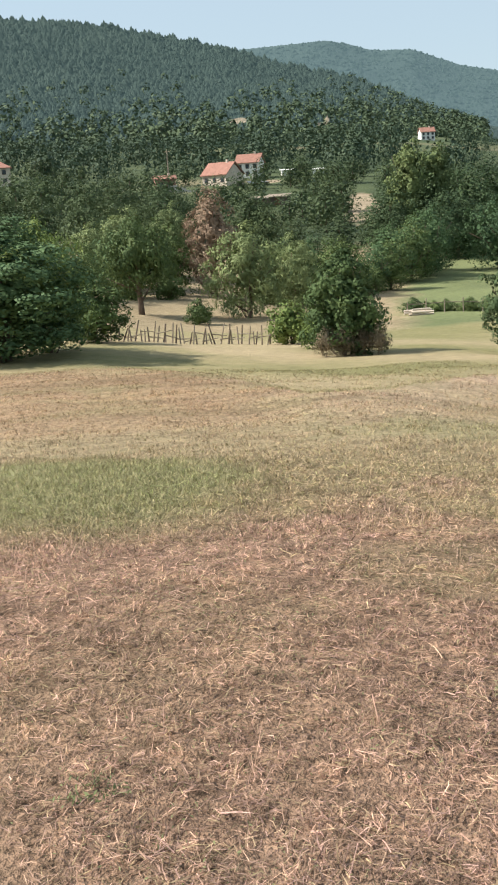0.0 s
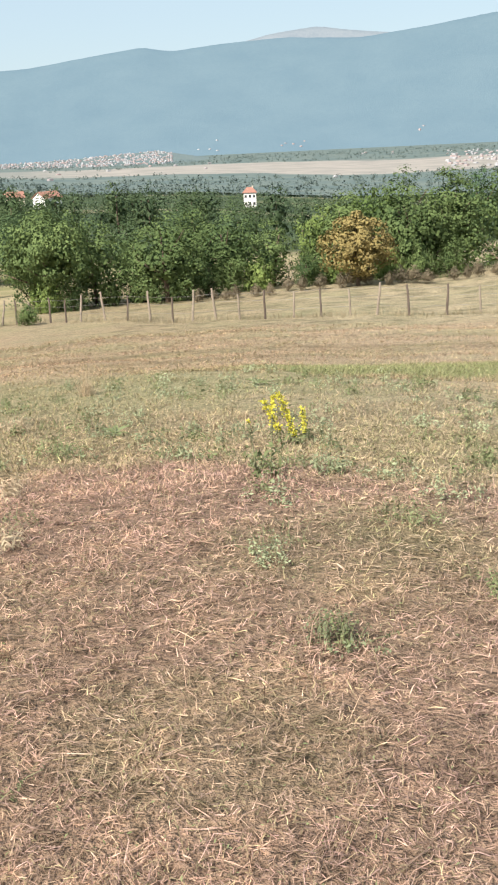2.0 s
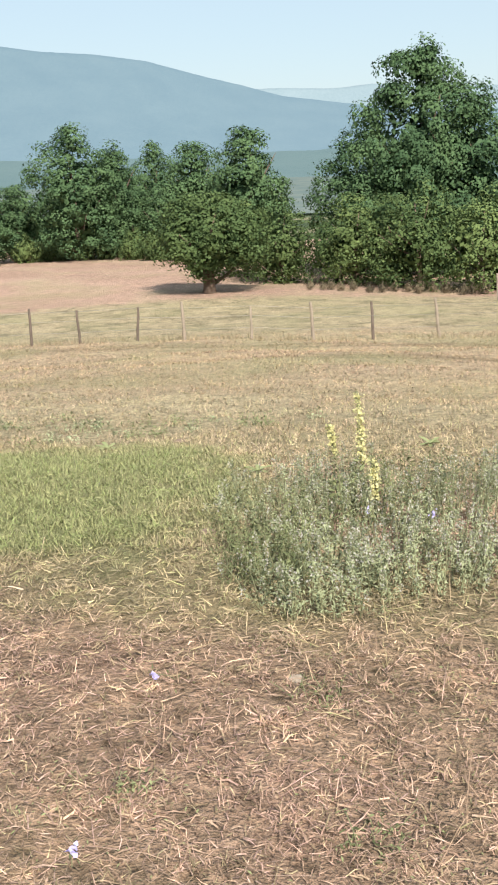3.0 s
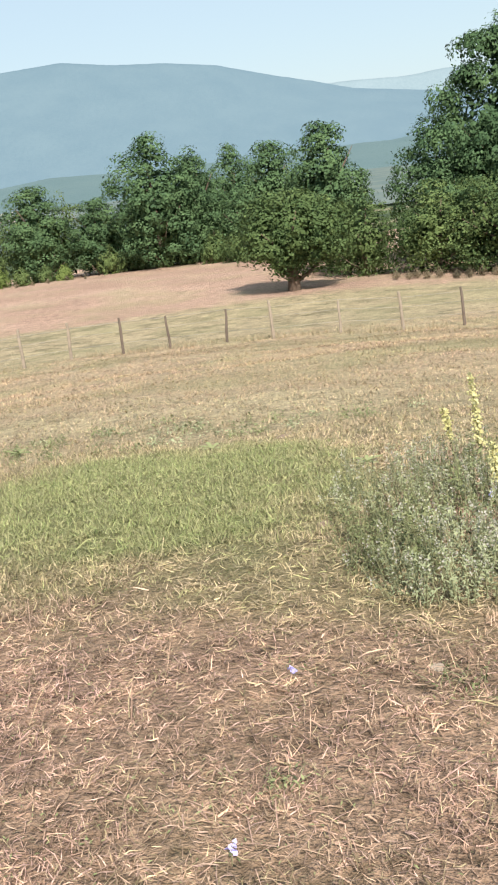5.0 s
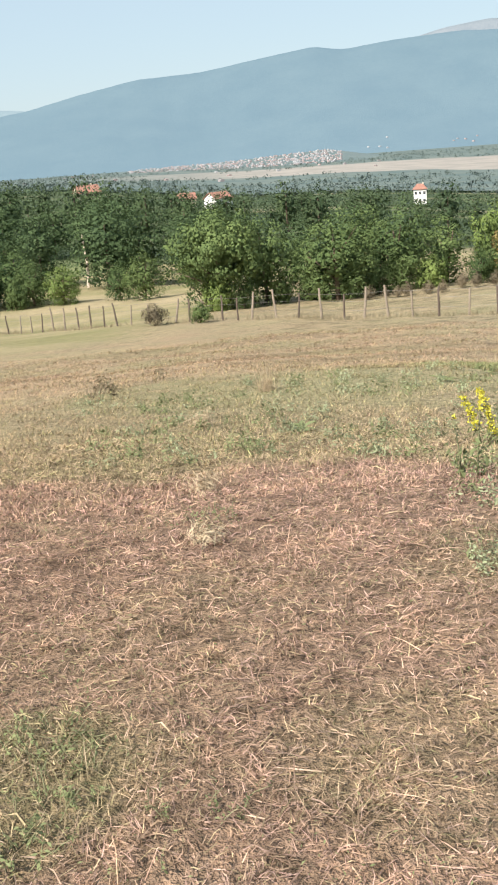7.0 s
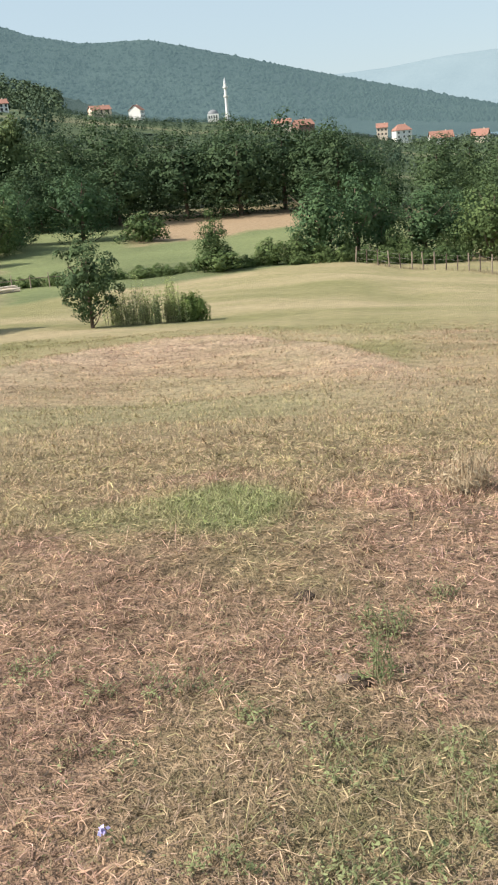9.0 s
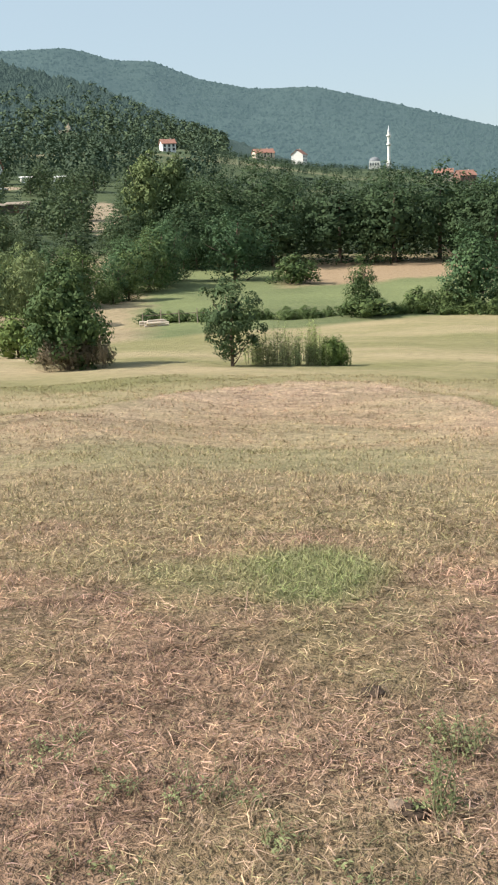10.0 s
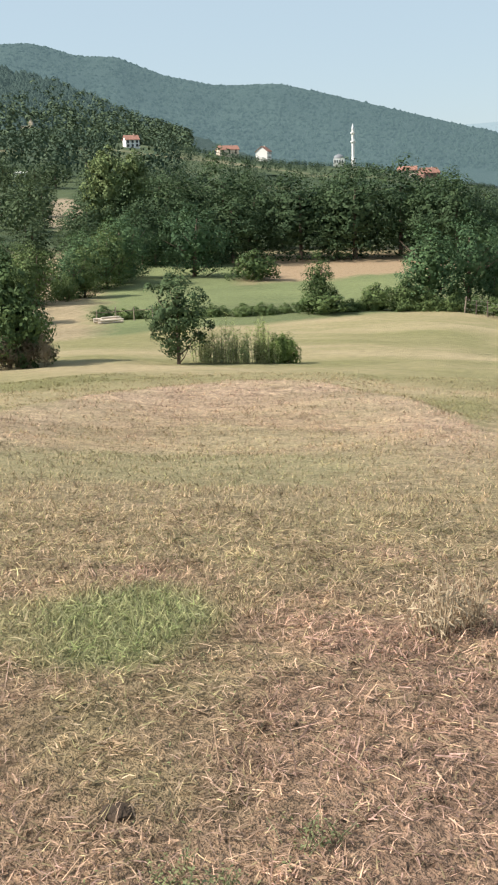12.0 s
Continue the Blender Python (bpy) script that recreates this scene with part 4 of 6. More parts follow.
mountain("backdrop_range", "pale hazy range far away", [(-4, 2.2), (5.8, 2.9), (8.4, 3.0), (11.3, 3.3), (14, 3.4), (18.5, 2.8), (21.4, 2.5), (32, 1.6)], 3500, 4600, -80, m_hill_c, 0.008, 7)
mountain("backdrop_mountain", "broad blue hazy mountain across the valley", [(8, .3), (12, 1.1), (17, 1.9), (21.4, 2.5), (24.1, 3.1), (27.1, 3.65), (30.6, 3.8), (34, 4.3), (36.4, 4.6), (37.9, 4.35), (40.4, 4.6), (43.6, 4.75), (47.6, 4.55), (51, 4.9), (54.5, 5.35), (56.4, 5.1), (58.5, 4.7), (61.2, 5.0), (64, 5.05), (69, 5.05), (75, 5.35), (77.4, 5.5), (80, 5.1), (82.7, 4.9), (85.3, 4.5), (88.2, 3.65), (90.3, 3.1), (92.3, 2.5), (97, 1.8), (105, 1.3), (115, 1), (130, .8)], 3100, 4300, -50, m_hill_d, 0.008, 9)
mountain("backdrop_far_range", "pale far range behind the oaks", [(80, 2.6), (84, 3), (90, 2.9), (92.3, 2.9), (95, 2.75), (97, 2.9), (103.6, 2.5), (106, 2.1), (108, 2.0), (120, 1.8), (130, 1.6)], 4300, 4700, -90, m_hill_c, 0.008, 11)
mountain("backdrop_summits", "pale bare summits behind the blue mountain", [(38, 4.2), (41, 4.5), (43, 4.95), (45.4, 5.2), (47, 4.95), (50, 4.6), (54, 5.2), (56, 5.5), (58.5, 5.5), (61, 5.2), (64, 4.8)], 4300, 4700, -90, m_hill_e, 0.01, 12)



# low hills with their haze put into the emission as well
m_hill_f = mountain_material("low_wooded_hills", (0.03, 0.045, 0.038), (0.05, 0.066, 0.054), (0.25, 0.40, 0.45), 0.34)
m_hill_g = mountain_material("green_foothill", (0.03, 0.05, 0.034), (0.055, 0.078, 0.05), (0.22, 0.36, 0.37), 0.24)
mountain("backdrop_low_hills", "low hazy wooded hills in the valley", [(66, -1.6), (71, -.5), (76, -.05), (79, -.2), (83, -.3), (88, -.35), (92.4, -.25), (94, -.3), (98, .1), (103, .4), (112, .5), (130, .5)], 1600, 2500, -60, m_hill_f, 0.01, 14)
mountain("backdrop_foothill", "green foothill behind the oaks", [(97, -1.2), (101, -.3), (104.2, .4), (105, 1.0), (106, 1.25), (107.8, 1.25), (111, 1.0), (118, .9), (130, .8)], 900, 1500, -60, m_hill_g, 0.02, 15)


def plain_height(x, y):
    """The valley floor: from the near slopes to the mountain's foot."""
    d = np.hypot(x, y)
    near = height(np.asarray(x) / d * 900, np.asarray(y) / d * 900) + 2
    f = np.clip((d - 900) / 2400, 0, 1.2)
    return near + (-46 - near) * f


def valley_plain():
    """The flat valley floor far off, with pale fields and haze painted in as emission."""
    a, d = np.radians(np.arange(6, 130.1, 1.0)), np.geomspace(900, 3400, 40)
    D2, A2 = np.meshgrid(d, a)
    X, Y = D2 * np.sin(A2), D2 * np.cos(A2)
    Z = plain_height(X, Y)
    m = len(d)
    faces = [(i * m + j, i * m + j + 1, (i + 1) * m + j + 1, (i + 1) * m + j) for i in range(len(a) - 1) for j in range(m - 1)]
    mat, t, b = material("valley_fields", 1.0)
    pos = t.nodes.new("ShaderNodeNewGeometry").outputs["Position"]
    n = noise_tex(t, pos, 0.0035, 5, 0.6)
    fine = noise_tex(t, pos, 0.02, 4, 0.6)
    length = t.nodes.new("ShaderNodeVectorMath")
    length.operation = "LENGTH"
    t.links.new(pos, length.inputs[0])
    d_ = math_node(t, "MULTIPLY_ADD", math_node(t, "SUBTRACT", n, 0.5), 500.0, length.outputs["Value"])
    sep_ = t.nodes.new("ShaderNodeSeparateXYZ")
    t.links.new(pos, sep_.inputs[0])
    az_ = math_node(t, "MULTIPLY", math_node(t, "ARCTAN2", sep_.outputs[0], sep_.outputs[1]), 57.2958)
    pale = math_node(t, "MULTIPLY", span(t, d_, 1380, 1420), span(t, d_, 1960, 1900))
    pale = math_node(t, "MULTIPLY", pale, math_node(t, "MULTIPLY", span(t, az_, 72, 66), span(t, az_, 22, 34)))
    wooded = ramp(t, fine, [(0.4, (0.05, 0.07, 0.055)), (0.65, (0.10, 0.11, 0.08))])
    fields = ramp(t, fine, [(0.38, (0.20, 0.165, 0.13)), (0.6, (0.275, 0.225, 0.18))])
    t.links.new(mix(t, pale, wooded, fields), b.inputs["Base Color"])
    # pale blue haze of the distance, put into the emission
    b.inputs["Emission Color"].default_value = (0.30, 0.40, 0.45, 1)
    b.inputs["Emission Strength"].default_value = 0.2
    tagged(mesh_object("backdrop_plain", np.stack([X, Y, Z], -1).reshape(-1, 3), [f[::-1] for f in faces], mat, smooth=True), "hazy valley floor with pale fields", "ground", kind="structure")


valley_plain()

# conifers on the hill and its skyline
def hill_spots(n, seed):
    rng = np.random.default_rng(seed)
    hill = bpy.data.objects["backdrop_hill"].data
    co = np.empty(len(hill.vertices) * 3)
    hill.vertices.foreach_get("co", co)
    co = co.reshape(-1, 36, 3)
    i = rng.integers(0, co.shape[0] - 1, n)
    j = rng.integers(1, 29, n)
    p = co[i, j]
    p = p + (co[i + 1, j] - p) * rng.uniform(0, 1, (n, 1)) + (co[i, np.minimum(j + 1, 35)] - co[i, j]) * rng.uniform(0, 1, (n, 1))
    az, d = np.degrees(np.arctan2(p[:, 0], p[:, 1])), np.hypot(p[:, 0], p[:, 1])
    keep = (az > -42) & (az < -8.5) & (p[:, 2] > height(p[:, 0], p[:, 1]) - 1)
    for a0, d0, w, h in BARE:
        keep &= ~((np.abs(np.radians(az - a0) * d0) < w) & (d > d0 - h - 14) & (d < d0 + h))
    el = np.degrees(np.arctan2(p[:, 2] - 1.6, d)) + rng.normal(size=n) * .9
    high = [(x, y, z - 1, h) for (x, y, z), h in zip(p[keep & (el > 3.9)], 3 + 5 * rng.uniform(0, 1, n) ** 2)]
    low = [(x, y, z - 1, h) for (x, y, z), h in zip(p[keep & (el <= 3.9)], rng.uniform(4, 8, n))]
    return high, low


high, low = hill_spots(64000, 5)


def crowns(name, label, spots_h, tiers, mat, seed):
    """Far crowns in ragged tiers: low height, top height, reach."""
    rng = np.random.default_rng(seed)
    tris, shades = [], []
    for x, y, z, h in spots_h:
        turn, lean = rng.uniform(0, 6.28), rng.normal(size=2) * .03 * h
        for z0, z1, r in tiers:
            g = turn + np.arange(6) * 1.0472
            k2 = r * h * rng.uniform(.75, 1.3, 6)
            ring = np.stack([x + k2 * np.cos(g), y + k2 * np.sin(g), z + h * (z0 + rng.uniform(-.04, .04, 6))], 1)
            tip = np.broadcast_to([x + lean[0] * z1, y + lean[1] * z1, z + h * z1], (6, 3))
            tris.append(np.stack([ring, np.roll(ring, -1, 0), tip], 1))
            shades.append(np.stack([np.cos(g + .52), np.sin(g + .52), 0 * g + 1.2], 1))
    tagged(soup(name, np.concatenate(tris), mat, 3, normals=np.concatenate(shades)), label, "wood", kind="stuff")


# both woods take over the haze emission painted into their hills
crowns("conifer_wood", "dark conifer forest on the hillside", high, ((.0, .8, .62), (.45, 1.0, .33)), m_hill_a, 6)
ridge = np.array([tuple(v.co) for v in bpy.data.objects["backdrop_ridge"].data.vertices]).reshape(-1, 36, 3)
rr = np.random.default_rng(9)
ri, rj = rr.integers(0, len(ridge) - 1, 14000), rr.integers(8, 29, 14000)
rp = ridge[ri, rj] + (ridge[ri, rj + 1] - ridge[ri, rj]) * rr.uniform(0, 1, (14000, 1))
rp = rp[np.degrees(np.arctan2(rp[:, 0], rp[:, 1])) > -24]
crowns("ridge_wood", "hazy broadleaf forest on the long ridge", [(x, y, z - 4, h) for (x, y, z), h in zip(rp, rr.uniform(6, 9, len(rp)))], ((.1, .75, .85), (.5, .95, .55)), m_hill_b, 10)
far_wood("slope_wood", "dark mixed wood below the conifers", [(x, y, z, h * 1.35) for x, y, z, h in low[::3]], m_leaf_far, .26, 30, 8)


# ---------------------------------------------------------------- houses
def house(name, label, az, d, w, dep, wall_h, roof_h, wall_mat, turn, hip=False, rows=2, cols=3, lift=0.0):
    x, y, z = spot(az, d)
    root = empty(name, (x, y, z + lift), label, "house", turn=radians(turn - az))
    bm = bmesh.new()
    box(bm, -w / 2, -dep / 2, -2.5 - lift, w / 2, dep / 2, wall_h)
    if not hip:
        v = [bm.verts.new(p) for p in ((-w / 2, -dep / 2, wall_h), (-w / 2, dep / 2, wall_h), (-w / 2, 0, wall_h + roof_h * .9),
                                       (w / 2, -dep / 2, wall_h), (w / 2, dep / 2, wall_h), (w / 2, 0, wall_h + roof_h * .9))]
        bm.faces.new((v[0], v[1], v[2]))
        bm.faces.new((v[3], v[5], v[4]))
    part("wall", bm, wall_mat, root)
    bm = bmesh.new()
    e, th = .5, .22
    c = w / 2 * .45 if hip else w / 2 + e
    for q in (0, th):
        a = [bm.verts.new(p) for p in ((-w / 2 - e, -dep / 2 - e, wall_h - .2 + q), (w / 2 + e, -dep / 2 - e, wall_h - .2 + q), (c, 0, wall_h + roof_h + q),
                                       (-c, 0, wall_h + roof_h + q), (-w / 2 - e, dep / 2 + e, wall_h - .2 + q), (w / 2 + e, dep / 2 + e, wall_h - .2 + q))]
        fs = [(a[0], a[1], a[2], a[3]), (a[5], a[4], a[3], a[2])]
        if hip:
            fs += [(a[1], a[5], a[2]), (a[4], a[0], a[3])]
        for f in fs:
            bm.faces.new(f if q else f[::-1])
        if q == 0:
            low = a
    for i, j in ((0, 1), (1, 5) if hip else (1, 2), (2, 5), (5, 4), (4, 3), (3, 0)):
        if hip and (i, j) in ((2, 5), (4, 3), (3, 0)):
            continue
        bm.faces.new((low[i], low[j], a[j], a[i]))
    roof = part("roof", bm, m_roof, root)
    bm = bmesh.new()
    box(bm, w * .2, -.35, wall_h + roof_h * .4, w * .2 + .6, .35, wall_h + roof_h + .8)
    part("chimney", bm, m_cream, roof)
    for side, yy in ((-1, -dep / 2), (1, dep / 2)):
        for r in range(rows):
            for k2 in range(cols):
                cx = (k2 + .5) / cols * w - w / 2
                cz = wall_h * (r + .5) / rows
                bm = bmesh.new()
                box(bm, cx - .6, yy + side * .01, cz - .7, cx + .6, yy + side * .1, cz + .7)
                win = part("window", bm, m_door, root)
                bm = bmesh.new()
                box(bm, cx - .5, yy + side * .09, cz - .6, cx + .5, yy + side * .13, cz + .6)
                part("pane", bm, m_glass, win)
    return root


house("house", "house with a red tiled roof and cream walls", -22.4, 320, 9, 8, 3.0, 3.4, m_cream, -38, rows=1)
house("house", "two-storey white house with a red roof", -20.9, 350, 7.5, 7, 4.6, 2.6, m_white, -15)
house("shed", "small dark red hut beside a pole", -25.5, 300, 5.5, 4, 3, .8, m_brick, 10, rows=1, cols=2)
house("house", "low house with an orange roof among trees", -34.4, 330, 11, 9, 5, 2, m_cream, 0, True)
house("house", "white house with a red roof on the hillside", -11.6, 600, 7.5, 7, 4, 2.4, m_white, 15, lift=0)
house("house", "white gabled house above the wood", -4.7, 800, 9, 9, 5.5, 3.6, m_white, 70, lift=1.5)
house("house", "long low house with a red roof", -6.6, 810, 15, 9, 3.2, 3, m_cream, 20, lift=2)
house("house", "brick house with a red roof", 3.9, 850, 14, 12, 7, 4, m_brick, 30)
house("house", "cream house with a red roof", 2.8, 855, 15, 10, 5, 3, m_cream, 0)
house("house", "white house with an orange hipped roof", 9.0, 800, 12, 10, 6, 4, m_white, 20, True, lift=2.5)
house("house", "cream house with an orange roof", 8.0, 805, 8, 8, 6, 3, m_cream, 0, lift=2.5)
house("house", "house with a bright orange roof", 11.0, 780, 16, 11, 4.5, 4.5, m_white, 10)
house("house", "house with a bright orange roof", 13.0, 760, 11, 10, 4.5, 4.5, m_cream, -10)
house("house", "cream house with a red roof", 24.0, 480, 10, 8, 5, 3, m_cream, 15)
house("house", "cream house with a red roof", 30.9, 490, 10, 8, 5, 2.6, m_white, 40)
house("house", "small house with a red roof", 29.2, 500, 8, 7, 4, 2.4, m_cream, 10)
house("house", "tall white house with a red hipped roof", 41.6, 560, 6.5, 6.5, 7.5, 2.4, m_white, 0, True)


def low_shed(name, label, category, az, d, w, dep, h, wall_mat, roof_mat, turn, lift=0.0):
    """A low building with a roof of one shallow slope and an open door."""
    x, y, z = spot(az, d)
    root = empty(name, (x, y, z + lift), label, category, turn=radians(turn - az))
    bm = bmesh.new()
    box(bm, -w / 2, -dep / 2, -1.5 - lift, w / 2, dep / 2, h)
    part("wall", bm, wall_mat, root)
    bm = bmesh.new()
    for v in box(bm, -w / 2 - .4, -dep / 2 - .4, h + .01, w / 2 + .4, dep / 2 + .4, h + .2):
        v.co.z += .12 * (v.co.y + dep / 2)
    part("roof", bm, roof_mat, root)
    bm = bmesh.new()
    box(bm, -.6, -dep / 2 - .06, 0, .6, -dep / 2 - .01, min(2.0, h - .2))
    part("door", bm, m_door, root)


low_shed("greenhouse", "low white plastic greenhouse among the trees", "greenhouse", -18.9, 356, 4.5, 3, 1.4, m_white, m_white, 8)
low_shed("greenhouse", "low white plastic greenhouse among the trees", "greenhouse", -17.3, 358, 3.5, 3, 1.2, m_white, m_white, -6)
low_shed("shed", "low shed with a pale sheet roof", "shed", -20.55, 318, 5, 4, 2.0, m_door, m_zinc, 12, lift=-1.6)
low_shed("shed", "open wooden shed with a pale flat roof", "shed", -19.5, 250, 5, 3.5, 1.9, m_post_dark, m_post, -12)
low_shed("shed", "small wooden shed with a pale flat roof", "shed", -20.6, 246, 3.4, 3, 1.7, m_post_dark, m_post, 20)


def terrace_wall(az0, az1, d):
    """Pale concrete wall that steps down beside the hut."""
    p0, p1 = Vector(spot(az0, d)), Vector(spot(az1, d))
    root = empty("terrace_wall", p0, "pale concrete terrace wall stepping down the slope", "wall", turn=math.atan2(p1.y - p0.y, p1.x - p0.x))
    long = math.dist(p0[:2], p1[:2])
    for i in range(3):
        bm = bmesh.new()
        top = 1.6 - .75 * i
        box(bm, long * i / 3, -.15, -3, long * (i + 1) / 3 - .02, .15, top)
        sec = part("wall_section", bm, m_concrete, root)
        bm = bmesh.new()
        box(bm, long * i / 3, -.2, top + .004, long * (i + 1) / 3 - .02, .2, top + .1)
        part("coping", bm, m_concrete, sec)


m_concrete = plain("pale_concrete", (0.52, 0.48, 0.44), 0.9, 0.15, 1.5)
terrace_wall(-25.3, -23.9, 292)


def minaret(az, d, tall):
    x, y, z = spot(az, d)
    root = empty("minaret", (x, y, z), "slim white minaret with two balconies and a pointed cap", "minaret")
    def ring(name, rows_, mat, parent):
        v, f = tube([(0, 0, h) for h, _ in rows_], [r for _, r in rows_], 16)
        return mesh_object(name, v, f, mat, parent, smooth=False)
    ring("base", [(-3, 2.0), (5, 2.0), (7, 1.35)], m_white, root)
    ring("shaft", [(7, 1.3), (tall * .86, 1.1)], m_white, root)
    for f in (.56, .76):
        ring("balcony", [(tall * f - .9, 1.25), (tall * f, 2.1), (tall * f + 1.0, 2.1), (tall * f + 1.02, 1.2)], m_white, root)
    ring("cap", [(tall * .86, 1.35), (tall, .08)], m_zinc, root)


minaret(0, 900, 34.5)


def mosque(az, d):
    x, y, z = spot(az, d)
    root = empty("mosque", (x, y, z + 2.2), "low white mosque with a grey dome", "mosque")
    bm = bmesh.new()
    box(bm, -4.5, -4.5, -7, 4.5, 4.5, 4.2)
    part("wall", bm, m_white, root)
    prof = [(4.1, 4.6)] + [(4.2 + 3.4 * math.sin(radians(g)), 4.4 * math.cos(radians(g))) for g in range(0, 90, 12)] + [(7.7, .15), (8.8, .06)]
    v, f = tube([(0, 0, h) for h, _ in prof], [r for _, r in prof], 20)
    mesh_object("dome", v, f, m_lead, root, smooth=True)
    for k2 in range(4):
        bm = bmesh.new()
        box(bm, -3.7 + k2 * 2.0, -4.62, .8, -2.7 + k2 * 2.0, -4.48, 3.0)
        part("window", bm, m_glass, root)


mosque(-0.75, 890)


def town(name, label, a0, a1, d0, d1, n, seed):
    rng = np.random.default_rng(seed)
    vs, fs = [], []
    for _ in range(n):
        az, d = rng.uniform(a0, a1), rng.uniform(d0, d1)
        x, y = d * math.sin(radians(az)), d * math.cos(radians(az))
        z = float(plain_height(x, y))
        w, l, h = rng.uniform(3, 6), rng.uniform(3, 6), rng.uniform(1.2, 2.6)
        k2 = len(vs)
        for zz in (z - 6, z + h):
            vs += [(x - w / 2, y - l / 2, zz), (x + w / 2, y - l / 2, zz), (x + w / 2, y + l / 2, zz), (x - w / 2, y + l / 2, zz)]
        vs += [(x, y - l / 2, z + h + .7), (x, y + l / 2, z + h + .7)]
        fs += [tuple(i + k2 for i in q) for q in ((0, 1, 5, 4), (1, 2, 6, 5), (2, 3, 7, 6), (3, 0, 4, 7), (4, 5, 8), (6, 7, 9), (5, 6, 9, 8), (7, 4, 8, 9))]
    return tagged(mesh_object(name, vs, fs, m_town), label, "town", kind="stuff")


m_town, t, b = material("town_walls", 0.9)
geo = t.nodes.new("ShaderNodeNewGeometry")
t.links.new(ramp(t, geo.outputs["Random Per Island"], [(0.1, (0.42, 0.41, 0.41)), (0.4, (0.30, 0.30, 0.31)), (0.8, (0.36, 0.285, 0.27))]), b.inputs["Base Color"])
# the rise under the town, its haze painted in as emission
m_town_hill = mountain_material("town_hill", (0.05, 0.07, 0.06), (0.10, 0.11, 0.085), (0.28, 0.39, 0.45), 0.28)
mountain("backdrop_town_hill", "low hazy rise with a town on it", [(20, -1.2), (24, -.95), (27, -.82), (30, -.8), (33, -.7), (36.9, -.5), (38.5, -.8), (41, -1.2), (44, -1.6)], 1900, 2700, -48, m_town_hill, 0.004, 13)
hill_co = np.array([tuple(v.co) for v in bpy.data.objects["backdrop_town_hill"].data.vertices]).reshape(-1, 36, 3)


def hill_town(n, seed):
    rng = np.random.default_rng(seed)
    vs, fs = [], []
    for _ in range(n):
        i, j = int((rng.uniform(26.2, 37.6) - 20) / .2), int(rng.integers(9, 28))
        x, y, z = (float(v) for v in hill_co[i, j] + (hill_co[i, j + 1] - hill_co[i, j]) * rng.uniform() + (hill_co[i + 1, j] - hill_co[i, j]) * rng.uniform())
        w, l, h = rng.uniform(2.5, 5), rng.uniform(2.5, 5), rng.uniform(1.2, 2.4)
        k2 = len(vs)
        for zz in (z - 4, z + h):
            vs += [(x - w / 2, y - l / 2, zz), (x + w / 2, y - l / 2, zz), (x + w / 2, y + l / 2, zz), (x - w / 2, y + l / 2, zz)]
        vs += [(x, y - l / 2, z + h + .8), (x, y + l / 2, z + h + .8)]
        fs += [tuple(q2 + k2 for q2 in q) for q in ((0, 1, 5, 4), (1, 2, 6, 5), (2, 3, 7, 6), (3, 0, 4, 7), (4, 5, 8), (6, 7, 9), (5, 6, 9, 8), (7, 4, 8, 9))]
    tagged(mesh_object("hill_town", vs, fs, m_town), "distant white and red houses at the mountain's foot", "town", kind="stuff")


hill_town(950, 21)
town("plain_town", "distant pale houses and blocks on the plain", 52, 74, 1450, 2300, 520, 22)
town("valley_houses", "scattered distant pale houses in the valley", 14, 75, 1200, 2500, 50, 23)



def slope_houses():
    """Hamlets on the foot of the big mountain."""
    rng = np.random.default_rng(24)
    me = bpy.data.objects["backdrop_mountain"].data
    co = np.empty(len(me.vertices) * 3)
    me.vertices.foreach_get("co", co)
    co = co.reshape(-1, 36, 3)
    vs, fs = [], []
    for az, j0, n in ((50.5, 5, 3), (44, 3, 5), (40, 3, 4), (58, 7, 3), (61, 6, 4), (64.5, 8, 5), (66, 7, 6), (71, 8, 2)):
        for _ in range(n):
            i, j = int((az + rng.normal() * .35 - 8) / .2), max(1, int(j0 + rng.normal() * .7))
            x, y, z = co[i, j] + (co[i, j + 1] - co[i, j]) * rng.uniform()
            w, l, h = rng.uniform(4, 8), rng.uniform(4, 8), rng.uniform(1, 2)
            k2 = len(vs)
            for zz in (z - 6, z + h):
                vs += [(x - w / 2, y - l / 2, zz), (x + w / 2, y - l / 2, zz), (x + w / 2, y + l / 2, zz), (x - w / 2, y + l / 2, zz)]
            vs += [(x, y - l / 2, z + h + 1.5), (x, y + l / 2, z + h + 1.5)]
            fs += [tuple(i2 + k2 for i2 in q) for q in ((0, 1, 5, 4), (1, 2, 6, 5), (2, 3, 7, 6), (3, 0, 4, 7), (4, 5, 8), (6, 7, 9), (5, 6, 9, 8), (7, 4, 8, 9))]
    tagged(mesh_object("slope_houses", vs, fs, m_town), "distant pale hamlets on the mountain slope", "town", kind="stuff")


slope_houses()


def plain_trees(n, seed):
    rng = np.random.default_rng(seed)
    a, d = np.radians(rng.uniform(9, 78, n)), 850 + 2000 * rng.uniform(0, 1, n) ** 1.3
    x, y = d * np.sin(a), d * np.cos(a)
    patch = np.array([noise.noise((p * .0035, q * .0035, 4.0)) for p, q in zip(x, y)])
    keep = patch > np.where(d < 1380, -.3, np.where(d < 1950, .33, -.3))
    x, y, n = x[keep], y[keep], int(keep.sum())
    return list(zip(x, y, plain_height(x, y) - 1, rng.uniform(2.5, 6, n)))


far_wood("plain_wood", "hedges and tree lines on the valley floor", plain_trees(11000, 25), m_leaf_hazed, .4, 9, 26)


